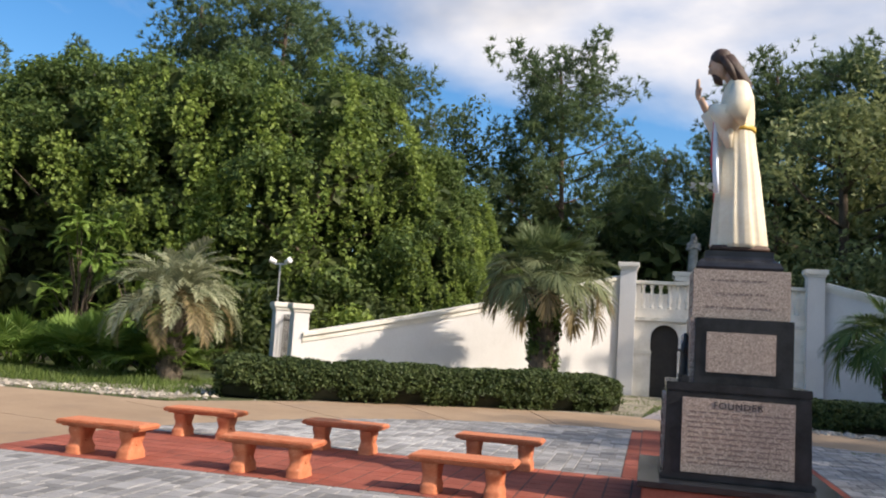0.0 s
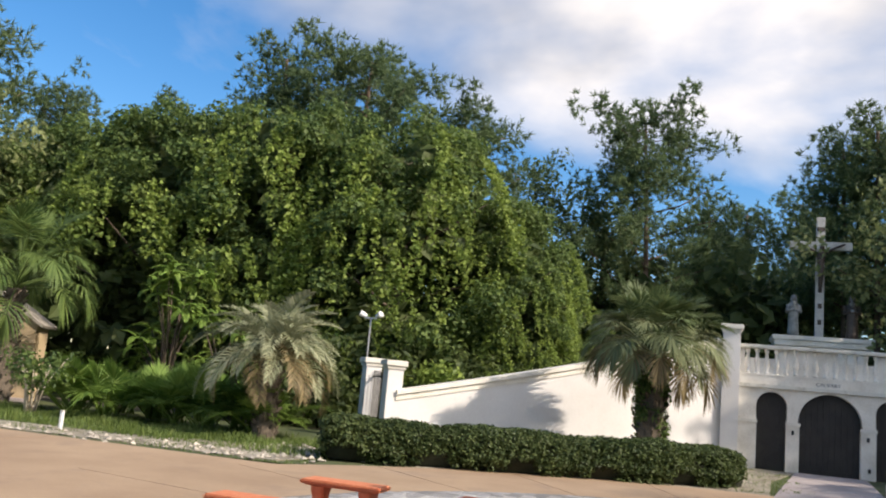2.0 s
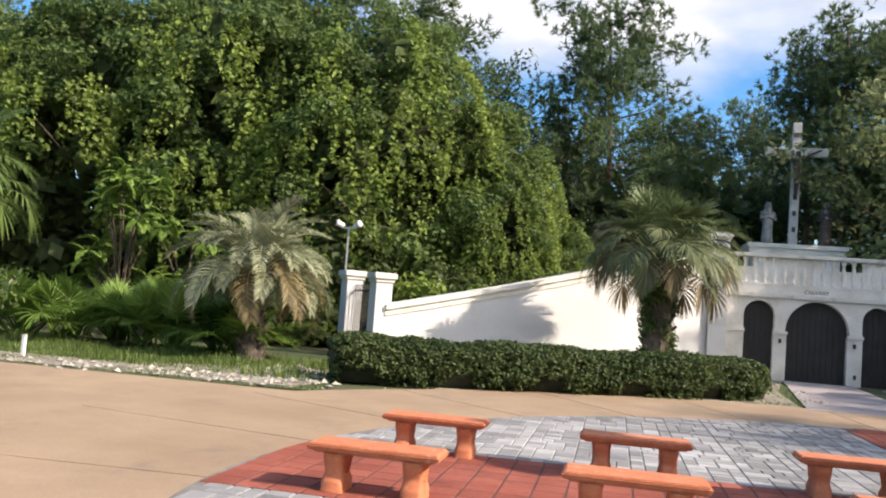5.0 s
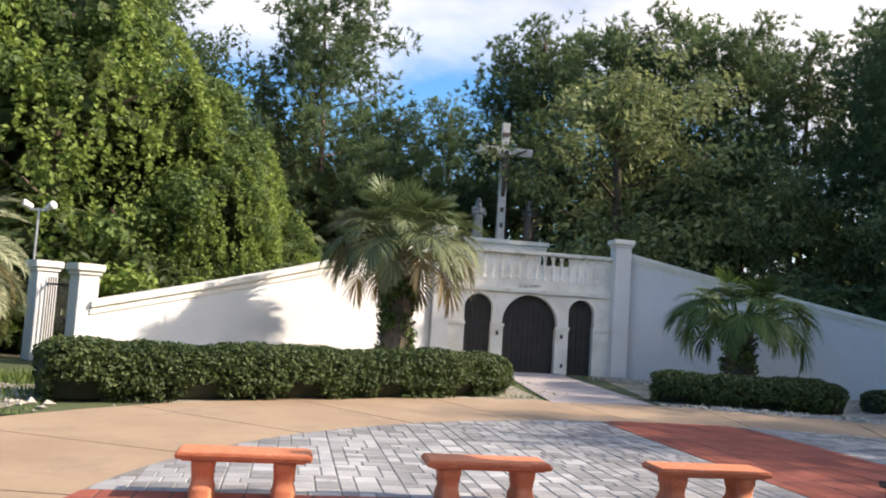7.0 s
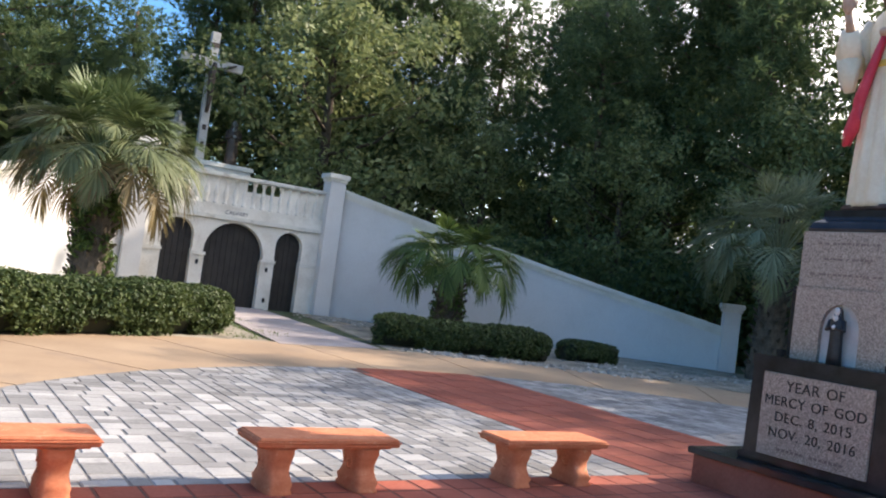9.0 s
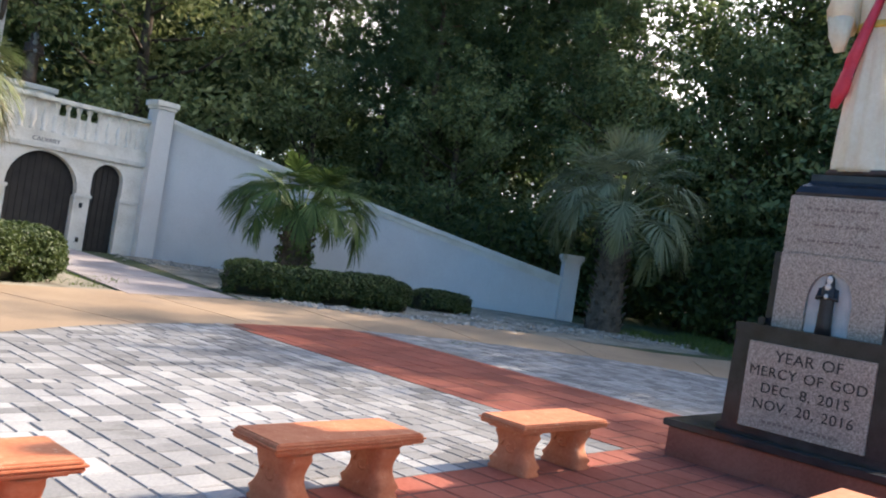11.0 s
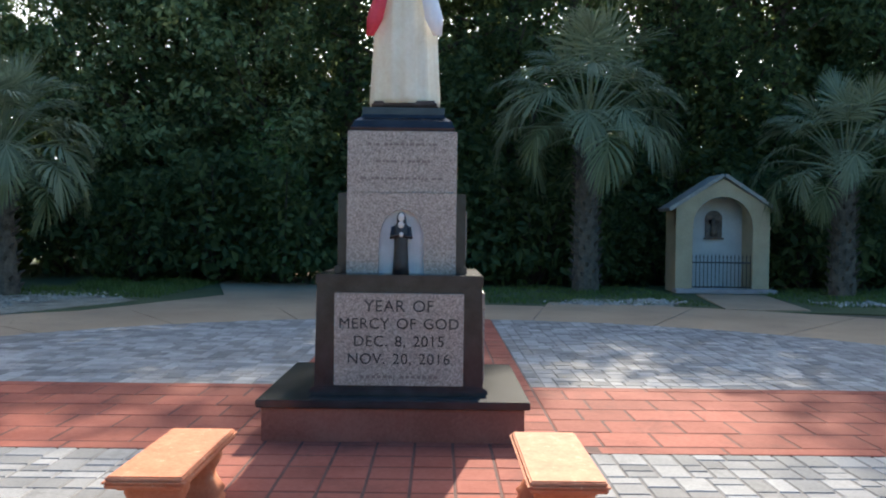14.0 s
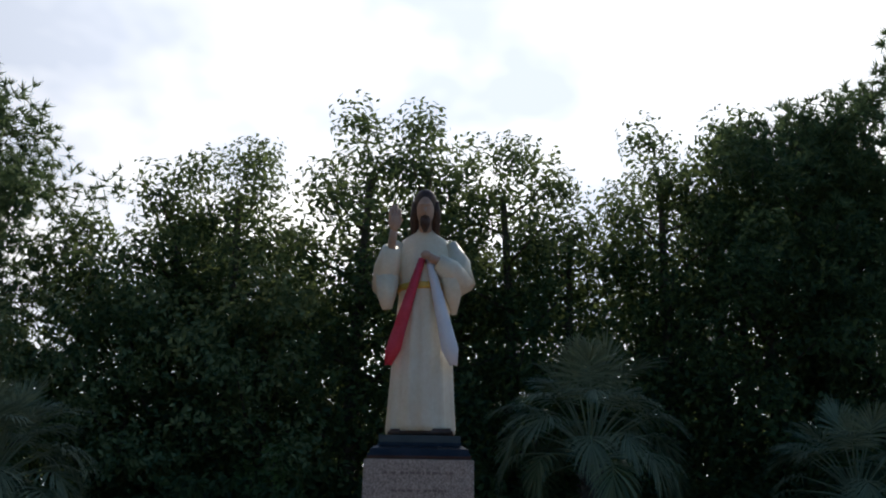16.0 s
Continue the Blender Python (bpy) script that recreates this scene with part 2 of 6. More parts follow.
M = {
    "soil": mat("soil", (0.045, 0.038, 0.025), (0.11, 0.09, 0.055), 0.95, 0.7, 14, 0.5, dist=0.03),
    "grass_floor": mat("grass_floor", (0.035, 0.055, 0.016), (0.085, 0.10, 0.035), 0.95, 0.5, 18, 0.6, dist=0.03),
    "gravel_bed": mat("gravel_bed", (0.12, 0.10, 0.065), (0.40, 0.36, 0.28), 0.9, 1.2, 28, 0.8, dist=0.03),
    "road": mat("road", (0.25, 0.165, 0.10), (0.42, 0.30, 0.19), 0.85, 0.45, 55, 0.25, lo=0.3, hi=0.68, worn=(0.8, 0.54, 0.70, (0.20, 0.145, 0.11), 0.6)),
    "walk": mat("walk", (0.27, 0.23, 0.22), (0.42, 0.37, 0.35), 0.8, 0.8, 50, 0.2),
    "joint": mat("joint", (0.13, 0.12, 0.11), (0.24, 0.22, 0.20), 0.95, 4, 60, 0.3),
    "paver": mat("paver", (0.195, 0.195, 0.198), (0.40, 0.39, 0.372), 0.85, 1.1, 45, 0.3, spec=0.25, vary=0.34, island=0.34, lo=0.3, hi=0.7, worn=(2.4, 0.55, 0.72, (0.11, 0.105, 0.095), 0.55)),
    "red_tile": mat("red_tile", (0.22, 0.055, 0.035), (0.36, 0.115, 0.08), 0.85, 1.3, 30, 0.25, spec=0.2, vary=0.14, island=0.14, lo=0.3, hi=0.7, worn=(1.6, 0.53, 0.70, (0.12, 0.045, 0.035), 0.6)),
    "red_bed": mat("red_bed", (0.07, 0.025, 0.02), (0.13, 0.05, 0.038), 0.9, 3, 50, 0.3),
    "red_slab": mat("red_slab", (0.22, 0.065, 0.04), (0.34, 0.12, 0.08), 0.65, 1.6, 40, 0.25),
    "bench": mat("bench", (0.48, 0.135, 0.060), (0.68, 0.28, 0.15), 0.7, 7, 40, 0.35, spec=0.18, dist=0.006, lo=0.30, hi=0.74, worn=(14.0, 0.60, 0.68, (0.78, 0.52, 0.34), 0.6)),
    "black_granite": mat("black_granite", (0.014, 0.015, 0.018), (0.034, 0.036, 0.041), 0.22, 5, 160, 0.03, spec=0.35),
    "granite": mat("granite", (0.32, 0.255, 0.21), (0.47, 0.385, 0.32), 0.5, 30, 110, 0.1, speckle=(120, 0.55, (0.075, 0.065, 0.06), (0.56, 0.48, 0.41))),
    "letter": mat("letter", (0.012, 0.012, 0.012), (0.03, 0.03, 0.03), 0.5, 20, 90, 0.0),
    "letter_pale": mat("letter_pale", (0.16, 0.125, 0.11), (0.22, 0.17, 0.15), 0.5, 20, 90, 0.0),
    "niche": mat("niche", (0.50, 0.52, 0.52), (0.62, 0.63, 0.62), 0.6, 8, 60, 0.1),
    "robe": mat("robe", (0.70, 0.60, 0.42), (0.85, 0.78, 0.62), 0.5, 4, 30, 0.15, lo=0.3, hi=0.65),
    "red_ray": mat("red_ray", (0.55, 0.02, 0.05), (0.68, 0.05, 0.09), 0.4, 6, 40, 0.05),
    "white_ray": mat("white_ray", (0.70, 0.74, 0.80), (0.80, 0.84, 0.88), 0.4, 6, 40, 0.05),
    "skin": mat("skin", (0.42, 0.27, 0.19), (0.52, 0.36, 0.27), 0.5, 8, 50, 0.05),
    "hair": mat("hair", (0.035, 0.018, 0.012), (0.08, 0.045, 0.03), 0.6, 25, 90, 0.4),
    "gold": mat("gold", (0.55, 0.36, 0.06), (0.70, 0.48, 0.10), 0.4, 9, 60, 0.1),
    "rock_brown": mat("rock_brown", (0.05, 0.028, 0.02), (0.11, 0.06, 0.045), 0.7, 8, 50, 0.3),
    "white_wall": mat("white_wall", (0.56, 0.545, 0.525), (0.70, 0.69, 0.67), 0.8, 0.6, 22, 0.15, lo=0.25, hi=0.6),
    "old_white": mat("old_white", (0.56, 0.51, 0.42), (0.82, 0.78, 0.70), 0.8, 1.4, 26, 0.25, lo=0.3, hi=0.55),
    "coping": mat("coping", (0.55, 0.52, 0.44), (0.76, 0.73, 0.66), 0.8, 1.6, 26, 0.25, lo=0.3, hi=0.6),
    "mould": mat("mould", (0.22, 0.20, 0.16), (0.68, 0.66, 0.59), 0.9, 2.2, 24, 0.4, lo=0.28, hi=0.48),
    "dark_door": mat("dark_door", (0.012, 0.010, 0.009), (0.035, 0.029, 0.025), 0.6, 2, 40, 0.3),
    "iron": mat("iron", (0.012, 0.012, 0.012), (0.03, 0.03, 0.03), 0.5, 8, 60, 0.2),
    "cross_wood": mat("cross_wood", (0.42, 0.40, 0.37), (0.62, 0.60, 0.56), 0.75, 2.5, 30, 0.3),
    "bronze": mat("bronze", (0.05, 0.035, 0.028), (0.11, 0.075, 0.055), 0.5, 6, 50, 0.3),
    "stone_figure": mat("stone_figure", (0.10, 0.10, 0.095), (0.34, 0.34, 0.32), 0.8, 3.5, 40, 0.4, lo=0.35, hi=0.6),
    "habit_black": mat("habit_black", (0.012, 0.012, 0.014), (0.028, 0.028, 0.03), 0.45, 12, 70, 0.1),
    "figure_white": mat("figure_white", (0.60, 0.56, 0.52), (0.75, 0.72, 0.68), 0.5, 12, 70, 0.1),
    "shrine_wall": mat("shrine_wall", (0.40, 0.30, 0.18), (0.50, 0.385, 0.24), 0.8, 1.5, 26, 0.2),
    "shrine_inside": mat("shrine_inside", (0.40, 0.40, 0.385), (0.54, 0.535, 0.51), 0.8, 1.5, 26, 0.2),
    "shrine_roof": mat("shrine_roof", (0.24, 0.215, 0.18), (0.42, 0.385, 0.34), 0.8, 2, 30, 0.3),
    "relief_brown": mat("relief_brown", (0.06, 0.04, 0.03), (0.16, 0.11, 0.08), 0.6, 9, 50, 0.5),
    "pole": mat("pole", (0.40, 0.40, 0.40), (0.55, 0.55, 0.55), 0.4, 6, 40, 0.1, metal=0.6),
    "plastic_white": mat("plastic_white", (0.70, 0.70, 0.70), (0.80, 0.80, 0.80), 0.45, 6, 40, 0.05),
    "bark": mat("bark", (0.045, 0.033, 0.024), (0.14, 0.105, 0.075), 0.95, 2.5, 22, 0.9, dist=0.04),
    "pine_bark": mat("pine_bark", (0.06, 0.04, 0.03), (0.19, 0.13, 0.095), 0.95, 2.5, 20, 0.9, dist=0.04),
    "palm_bark": mat("palm_bark", (0.05, 0.04, 0.03), (0.17, 0.135, 0.10), 0.95, 5, 30, 0.9, dist=0.03),
    "pale_stem": mat("pale_stem", (0.34, 0.29, 0.22), (0.55, 0.49, 0.40), 0.8, 6, 40, 0.3),
    "sumac": leaf_mat("sumac", (0.11, 0.20, 0.035), (0.27, 0.38, 0.085), 0.4),
    "stone": mat("stone", (0.20, 0.175, 0.14), (0.42, 0.38, 0.32), 0.85, 4, 40, 0.5, island=0.25, vary=0.2),
    "vine": leaf_mat("vine", (0.050, 0.092, 0.030), (0.190, 0.262, 0.072), 0.45),
    "vine_light": leaf_mat("vine_light", (0.145, 0.215, 0.050), (0.33, 0.42, 0.100), 0.46),
    "broad": leaf_mat("broad", (0.052, 0.084, 0.035), (0.185, 0.235, 0.085), 0.60),
    "broad_pale": leaf_mat("broad_pale", (0.12, 0.16, 0.06), (0.31, 0.34, 0.145), 0.4),
    "needle": leaf_mat("needle", (0.055, 0.098, 0.046), (0.18, 0.24, 0.10), 0.45),
    "hedge": leaf_mat("hedge", (0.034, 0.058, 0.019), (0.115, 0.150, 0.047), 0.3),
    "frond_pale": leaf_mat("frond_pale", (0.19, 0.215, 0.12), (0.43, 0.44, 0.275), 0.3),
    "frond_green": leaf_mat("frond_green", (0.074, 0.115, 0.041), (0.216, 0.270, 0.115), 0.3),
    "frond_olive": leaf_mat("frond_olive", (0.115, 0.145, 0.065), (0.300, 0.325, 0.165), 0.3),
    "frond_grey": leaf_mat("frond_grey", (0.17, 0.20, 0.115), (0.37, 0.40, 0.24), 0.4),
    "frond_dry": leaf_mat("frond_dry", (0.16, 0.125, 0.062), (0.34, 0.265, 0.135), 0.3),
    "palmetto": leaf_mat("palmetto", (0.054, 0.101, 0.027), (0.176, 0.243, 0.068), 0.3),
    "litter": leaf_mat("litter", (0.05, 0.035, 0.018), (0.20, 0.14, 0.06), 0.1),
    "grass": leaf_mat("grass", (0.068, 0.115, 0.024), (0.176, 0.230, 0.061), 0.3),
}


# ---- mesh helpers ----
def mesh_np(name, verts, quads, material, smooth=False):
    me = bpy.data.meshes.new(name)
    me.from_pydata(verts.tolist() if isinstance(verts, np.ndarray) else verts, [], quads.tolist() if isinstance(quads, np.ndarray) else quads)
    mats = material if isinstance(material, (list, tuple)) else [material]
    for m in mats:
        me.materials.append(m)
    if smooth:
        me.shade_smooth()
    return me


def part(name, bm, material=None, parent=None, label="", smooth=False):
    """Link a bmesh as one mesh object under a thing or a part."""
    if isinstance(bm, bpy.types.Mesh):
        me = bm
    else:
        me = bpy.data.meshes.new(name)
        bm.to_mesh(me)
        bm.free()
        for m in (material if isinstance(material, (list, tuple)) else [material]):
            me.materials.append(m)
        if smooth:
            me.shade_smooth()
    ob = new(name, me)
    if parent:
        ob.parent = parent
    if label:
        tagged(ob, label)
    return ob


def box(bm, x0, x1, y0, y1, z0, z1, bevel=0.0, taper=0.0, m=None):
    """A box in bm, its top drawn in by taper, with bevelled edges."""
    r = bmesh.ops.create_cube(bm, size=1)
    vs = r["verts"]
    for v in vs:
        k = 1.0 if v.co.z < 0 else 1.0 - taper
        v.co = Vector(((x0 + x1) / 2 + v.co.x * (x1 - x0) * k, (y0 + y1) / 2 + v.co.y * (y1 - y0) * k, (z0 + z1) / 2 + v.co.z * (z1 - z0)))
    if m is not None:
        for v in vs:
            v.co = m @ v.co
    if bevel:
        es = {e for v in vs for e in v.link_edges}
        bmesh.ops.bevel(bm, geom=list(es), offset=bevel, segments=2, affect="EDGES")
    return bm


def bx(*a, **k):
    return box(bmesh.new(), *a, **k)


def tube(verts, faces, pts, radii, n=6):
    """A tube along pts, added to plain lists."""
    base = len(verts)
    pts = [Vector(p) for p in pts]
    for i, (p, r) in enumerate(zip(pts, radii)):
        d = (pts[min(i + 1, len(pts) - 1)] - pts[max(i - 1, 0)]).normalized()
        a = d.orthogonal().normalized() if abs(d.z) > 0.95 else d.cross(Vector((0, 0, 1))).normalized()
        b = d.cross(a)
        for k in range(n):
            w = 2 * math.pi * k / n
            verts.append(tuple(p + a * (r * math.cos(w)) + b * (r * math.sin(w))))
    for i in range(len(pts) - 1):
        for k in range(n):
            a0, a1 = base + i * n + k, base + i * n + (k + 1) % n
            faces.append((a0, a1, a1 + n, a0 + n))
    faces.append(tuple(base + (len(pts) - 1) * n + k for k in range(n)))
    faces.append(tuple(base + n - 1 - k for k in range(n)))


def lathe(profile, n=16, m=None):
    """A turned shape from (radius, z) pairs."""
    bm = bmesh.new()
    rings = []
    for r, z in profile:
        rings.append([bm.verts.new((r * math.cos(2 * math.pi * k / n), r * math.sin(2 * math.pi * k / n), z)) for k in range(n)])
    for a, b in zip(rings, rings[1:]):
        for k in range(n):
            bm.faces.new((a[k], a[(k + 1) % n], b[(k + 1) % n], b[k]))
    bm.faces.new(rings[-1])
    bm.faces.new(rings[0][::-1])
    if m is not None:
        bmesh.ops.transform(bm, matrix=m, verts=bm.verts)
    return bm


def prism(points, z0, z1, bm=None):
    """A slab over a plan outline."""
    bm = bm or bmesh.new()
    lo = [bm.verts.new((x, y, z0)) for x, y in points]
    hi = [bm.verts.new((x, y, z1)) for x, y in points]
    n = len(points)
    bm.faces.new(hi)
    bm.faces.new(lo[::-1])
    for i in range(n):
        bm.faces.new((lo[i], lo[(i + 1) % n], hi[(i + 1) % n], hi[i]))
    bmesh.ops.recalc_face_normals(bm, faces=bm.faces)
    return bm


def words(text, size, material, parent, m, name="lettering", depth=0.004, spacing=1.0):
    """Raised letters in the built-in font, as one mesh."""
    cu = bpy.data.curves.new(name, "FONT")
    cu.body, cu.size, cu.extrude, cu.align_x, cu.align_y = text, size, depth, "CENTER", "CENTER"
    cu.space_character, cu.space_word = spacing, 1.35
    tmp = bpy.data.objects.new(name, cu)
    scene.collection.objects.link(tmp)
    me = bpy.data.meshes.new_from_object(tmp)
    bpy.data.objects.remove(tmp)
    me.materials.clear()
    me.materials.append(material)
    ob = new(name, me)
    ob.parent = parent
    ob.matrix_basis = m
    return ob


def thing(name, label, category, x=0, y=0, z=0, rz=0, group="", kind=""):
    ob = new(name)
    ob.empty_display_size = 0.2
    ob.matrix_basis = pose(x, y, z, 0, 0, rz)
    return tagged(ob, label, category, group, kind)


# ---- foliage helpers ----
def leaf_cloud(rng, centres, spread, count, size, out=None, droop=0.3, slim=0.5):
    """count diamond leaves scattered round the centres; returns vertices and quads."""
    c = np.asarray(centres)[rng.integers(0, len(centres), count)]
    off = rng.normal(size=(count, 3))
    off /= np.linalg.norm(off, axis=1)[:, None]
    off *= (rng.random(count) ** 0.38)[:, None]
    p = c + off * np.asarray(spread)
    nrm = off * 0.9 + rng.normal(size=(count, 3)) * 0.45 + np.array([0, 0, 0.40])
    nrm /= np.linalg.norm(nrm, axis=1)[:, None]
    t = np.cross(nrm, rng.normal(size=(count, 3)))
    t[:, 2] -= droop
    t -= nrm * (t * nrm).sum(1)[:, None]
    t /= np.linalg.norm(t, axis=1)[:, None] + 1e-9
    b = np.cross(nrm, t)
    s = size * rng.uniform(0.6, 1.35, count)[:, None]
    v = np.stack([p - t * s * 0.5, p + b * s * slim * 0.5 + nrm * s * 0.08, p + t * s * 0.5, p - b * s * slim * 0.5 + nrm * s * 0.08], 1).reshape(-1, 3)
    return v, np.arange(count * 4).reshape(-1, 4)


def trunk_mesh(rng, height, r0, limbs, reach, first, material, lean=0.4, rise=0.5):
    """A tapered trunk with limbs; returns its mesh and the limbs' ends."""
    verts, faces, ends = [], [], []
    bend = rng.normal(size=2) * lean
    axis = [Vector((bend[0] * (s ** 2), bend[1] * (s ** 2), height * s)) for s in np.linspace(0, 1, 9)]
    tube(verts, faces, axis, [r0 * (1.25 if i == 0 else 1 - 0.085 * i) for i in range(9)], 8)
    for k in range(limbs):
        s = first + (1 - first) * (k + 0.5) / limbs
        a = k * 2.4 + rng.uniform(-0.4, 0.4)
        i = min(7, int(s * 8))
        p = axis[i].lerp(axis[i + 1], s * 8 - i)
        l = reach * rng.uniform(0.65, 1.15) * (1.0 - 0.45 * max(0, s - 0.55) / 0.45)
        mid = p + Vector((math.cos(a) * l * 0.5, math.sin(a) * l * 0.5, l * rise * 0.35))
        end = p + Vector((math.cos(a) * l, math.sin(a) * l, l * rise * rng.uniform(0.5, 1.2)))
        tube(verts, faces, [p, mid, end], [r0 * 0.34 * (1.1 - s * 0.6), r0 * 0.22 * (1.1 - s * 0.6), 0.02], 5)
        ends += [tuple(mid), tuple(end), tuple(mid.lerp(end, 0.55))]
    ends.append(tuple(axis[-1]))
    return mesh_np("trunk", verts, faces, material, True), np.array(ends)


# ---- ground, road, plaza ----
CX, CY, R_PLAZA, R_ROAD = 1.04, 8.95, 8.45, 11.85      # centre of the round plaza, its edge, the road's outer edge
ARM_X0, ARM_X1, ARM_Y0, ARM_Y1 = -0.30, 2.38, 8.12, 10.72   # the red cross paths


def ground_sheet():
    bm = bmesh.new()
    bmesh.ops.create_grid(bm, x_segments=60, y_segments=60, size=400)
    for v in bm.verts:
        v.co.z = -0.03
    tagged(part("ground", bm, M["soil"]), "dark sandy soil under the trees", "ground", kind="structure")
    # grass verge behind the road
    ring = [(-60, 13.2), (-16, 14.0), (-11.5, 15.0), (-8.5, 15.6), (-2, 19.4), (4, 19.5), (9, 16.6), (12.5, 12), (12.8, 6), (12, 0), (10, -6), (40, -10), (40, 34), (8, 33), (-2, 32.5), (-12, 26), (-26, 24), (-60, 24)]
    tagged(part("verge", prism(ring, -0.02, 0.0), M["grass_floor"]), "thin green grass verge along the road", "grass", kind="structure")
    # pale gravel beds
    beds = [[(-20, 14.9), (-9.6, 15.6), (-8.9, 19.5), (-10.5, 19.2), (-14, 16.9), (-20, 16.3)],
            [(-9.5, 19.4), (-8, 17.3), (-0.2, 20.6), (0.1, 25), (1.2, 30.5), (-1, 30.4), (-9.8, 23.2)],
            [(2.6, 21.0), (8.2, 18.0), (13.2, 16.2), (16, 19), (15.2, 21.9), (5.6, 30.4), (4.6, 30.5)],
            [(13.1, 6.2), (15.2, 5.6), (15.2, 3.2), (13.0, 3.6)]]
    for pts in beds:
        tagged(part("gravel_bed", prism(pts, 0.0, 0.02), M["gravel_bed"]), "pale gravel and mulch planting bed", "gravel bed", kind="structure")


def arc(cx, cy, r, a0, a1, n):
    return [(cx + r * math.cos(radians(a0 + (a1 - a0) * i / n)), cy + r * math.sin(radians(a0 + (a1 - a0) * i / n))) for i in range(n + 1)]


def road_slabs():
    """Tan concrete ring road with an apron to the west, cut into slabs with joints between them."""
    road = tagged(new("road"), "tan brown concrete ring road with expansion joints", "road", kind="structure")
    part("bedding", prism(arc(CX, CY, R_ROAD - 0.02, 0, 357, 90), -0.01, 0.012), M["joint"], road)
    for i in range(24):
        a = i * 15 + 4
        outer = arc(CX, CY, R_ROAD + (1.2 if 290 < a < 345 else 0), a + 0.06, a + 14.94, 8)
        inner = arc(CX, CY, R_PLAZA - 0.3, a + 14.9, a + 0.1, 8)
        part("slab", prism(outer + inner, -0.01, 0.03), M["road"], road)
    for i in range(9):
        x1 = -9.2 - i * 5.0
        pts = [(x1 - 4.98, 1.5), (x1, 1.5), (x1, 14.9 - 0.05 * i), (x1 - 4.98, 14.85 - 0.05 * i)]
        part("slab", prism(pts, -0.012, 0.026), M["road"], road)
    # the road that leaves past the shrine, and the short walks
    part("slab", prism([(11.2, 11.2), (12.2, 9.6), (16, 10.6), (26, 13.8), (40, 16), (40, 20), (24, 17.2), (15, 14.6), (10.2, 16.4)], -0.012, 0.025), M["road"], road)
    w = tagged(new("walkway"), "pale pinkish concrete walkway to the arched doors", "walkway", kind="structure")
    for a, b in ((0.0, 0.33), (0.335, 0.66), (0.665, 1.0)):
        f = lambda u: ((-0.15 + 1.35 * u), 20.4 + 10.1 * u)
        g = lambda u: ((2.35 + 0.95 * u), 20.9 + 9.6 * u)
        part("slab", prism([f(a), g(a), g(b), f(b)], 0.0, 0.035), M["walk"], w)
    s = tagged(new("shrine_walk"), "narrow concrete walk to the shrine", "walkway", kind="structure")
    part("slab", prism([(12.4, 2.6), (12.4, 0.7), (17.3, -0.1), (17.3, 1.8)], 0.0, 0.032), M["road"], s)


# ---- white walls and the chapel front ----
FY, FX0, FX1, FC = 30.8, -1.15, 5.65, 2.25      # front plane, its ends, its middle


def sloped_wall(name, p, q, z_p, z_q, label, thick=0.34):
    """A white wing wall whose top falls from p to q, with a moulded coping."""
    p, q = Vector((*p, 0)), Vector((*q, 0))
    d = (q - p).normalized()
    n = Vector((-d.y, d.x, 0))
    if n.y < 0:
        n = -n
    w = tagged(new(name), label, "wall", kind="structure")
    N = 14

    def strip(t0, t1, lo, hi):
        bm = bmesh.new()
        rows = []
        for i in range(N + 1):
            u = i / N
            c = p.lerp(q, u)
            zt = z_p + (z_q - z_p) * u - 0.10 * math.sin(math.pi * u) + 0.06
            a, b = c + n * t0, c + n * t1
            z0 = lo if lo <= 0 else zt + lo - 1
            z1 = zt + hi
            rows.append([bm.verts.new((a.x, a.y, z0)), bm.verts.new((a.x, a.y, z1)), bm.verts.new((b.x, b.y, z1)), bm.verts.new((b.x, b.y, z0))])
        for r0, r1 in zip(rows, rows[1:]):
            for k in range(4):
                bm.faces.new((r0[k], r1[k], r1[(k + 1) % 4], r0[(k + 1) % 4]))
        bm.faces.new(rows[0])
        bm.faces.new(rows[-1][::-1])
        bmesh.ops.recalc_face_normals(bm, faces=bm.faces)
        return bm

    part("wall_body", strip(0, thick, -0.05, -0.30), M["white_wall"], w)
    part("coping_band", strip(-0.035, thick + 0.035, 0.70, -0.13), M["coping"], w)
    part("coping_cap", strip(-0.10, thick + 0.10, 0.87, 0.0), M["coping"], w)
    return w


def pillar(name, x, y, w, h, label, rz=0):
    t = thing(name, label, "pillar", x, y, 0, rz, kind="structure")
    part("shaft", bx(-w / 2, w / 2, -w / 2, w / 2, -0.02, h - 0.26, 0.012), M["white_wall"], t)
    bm = bx(-w / 2 - 0.04, w / 2 + 0.04, -w / 2 - 0.04, w / 2 + 0.04, h - 0.26, h - 0.17, 0.015)
    box(bm, -w / 2 - 0.09, w / 2 + 0.09, -w / 2 - 0.09, w / 2 + 0.09, h - 0.17, h, 0.02)
    part("cap", bm, M["coping"], t)
    return t


def arch_points(xc, half, spring, top, n=14):
    """Outline of a keyhole arch from the left foot over the top to the right foot."""
    r = half * 1.05
    zc = top - r
    pts = [(xc - half, 0.0), (xc - half, spring), (xc - r, spring + 0.06), (xc - r, zc)]
    for i in range(1, n):
        a = math.pi * (1 - i / n)
        pts.append((xc + r * math.cos(a), zc + r * math.sin(a)))
    return pts + [(xc + r, zc), (xc + r, spring + 0.06), (xc + half, spring), (xc + half, 0.0)]


DOORS = [(0.46, 0.46, 1.62, 2.56), (2.25, 0.92, 1.50, 2.62), (4.06, 0.44, 1.62, 2.56)]


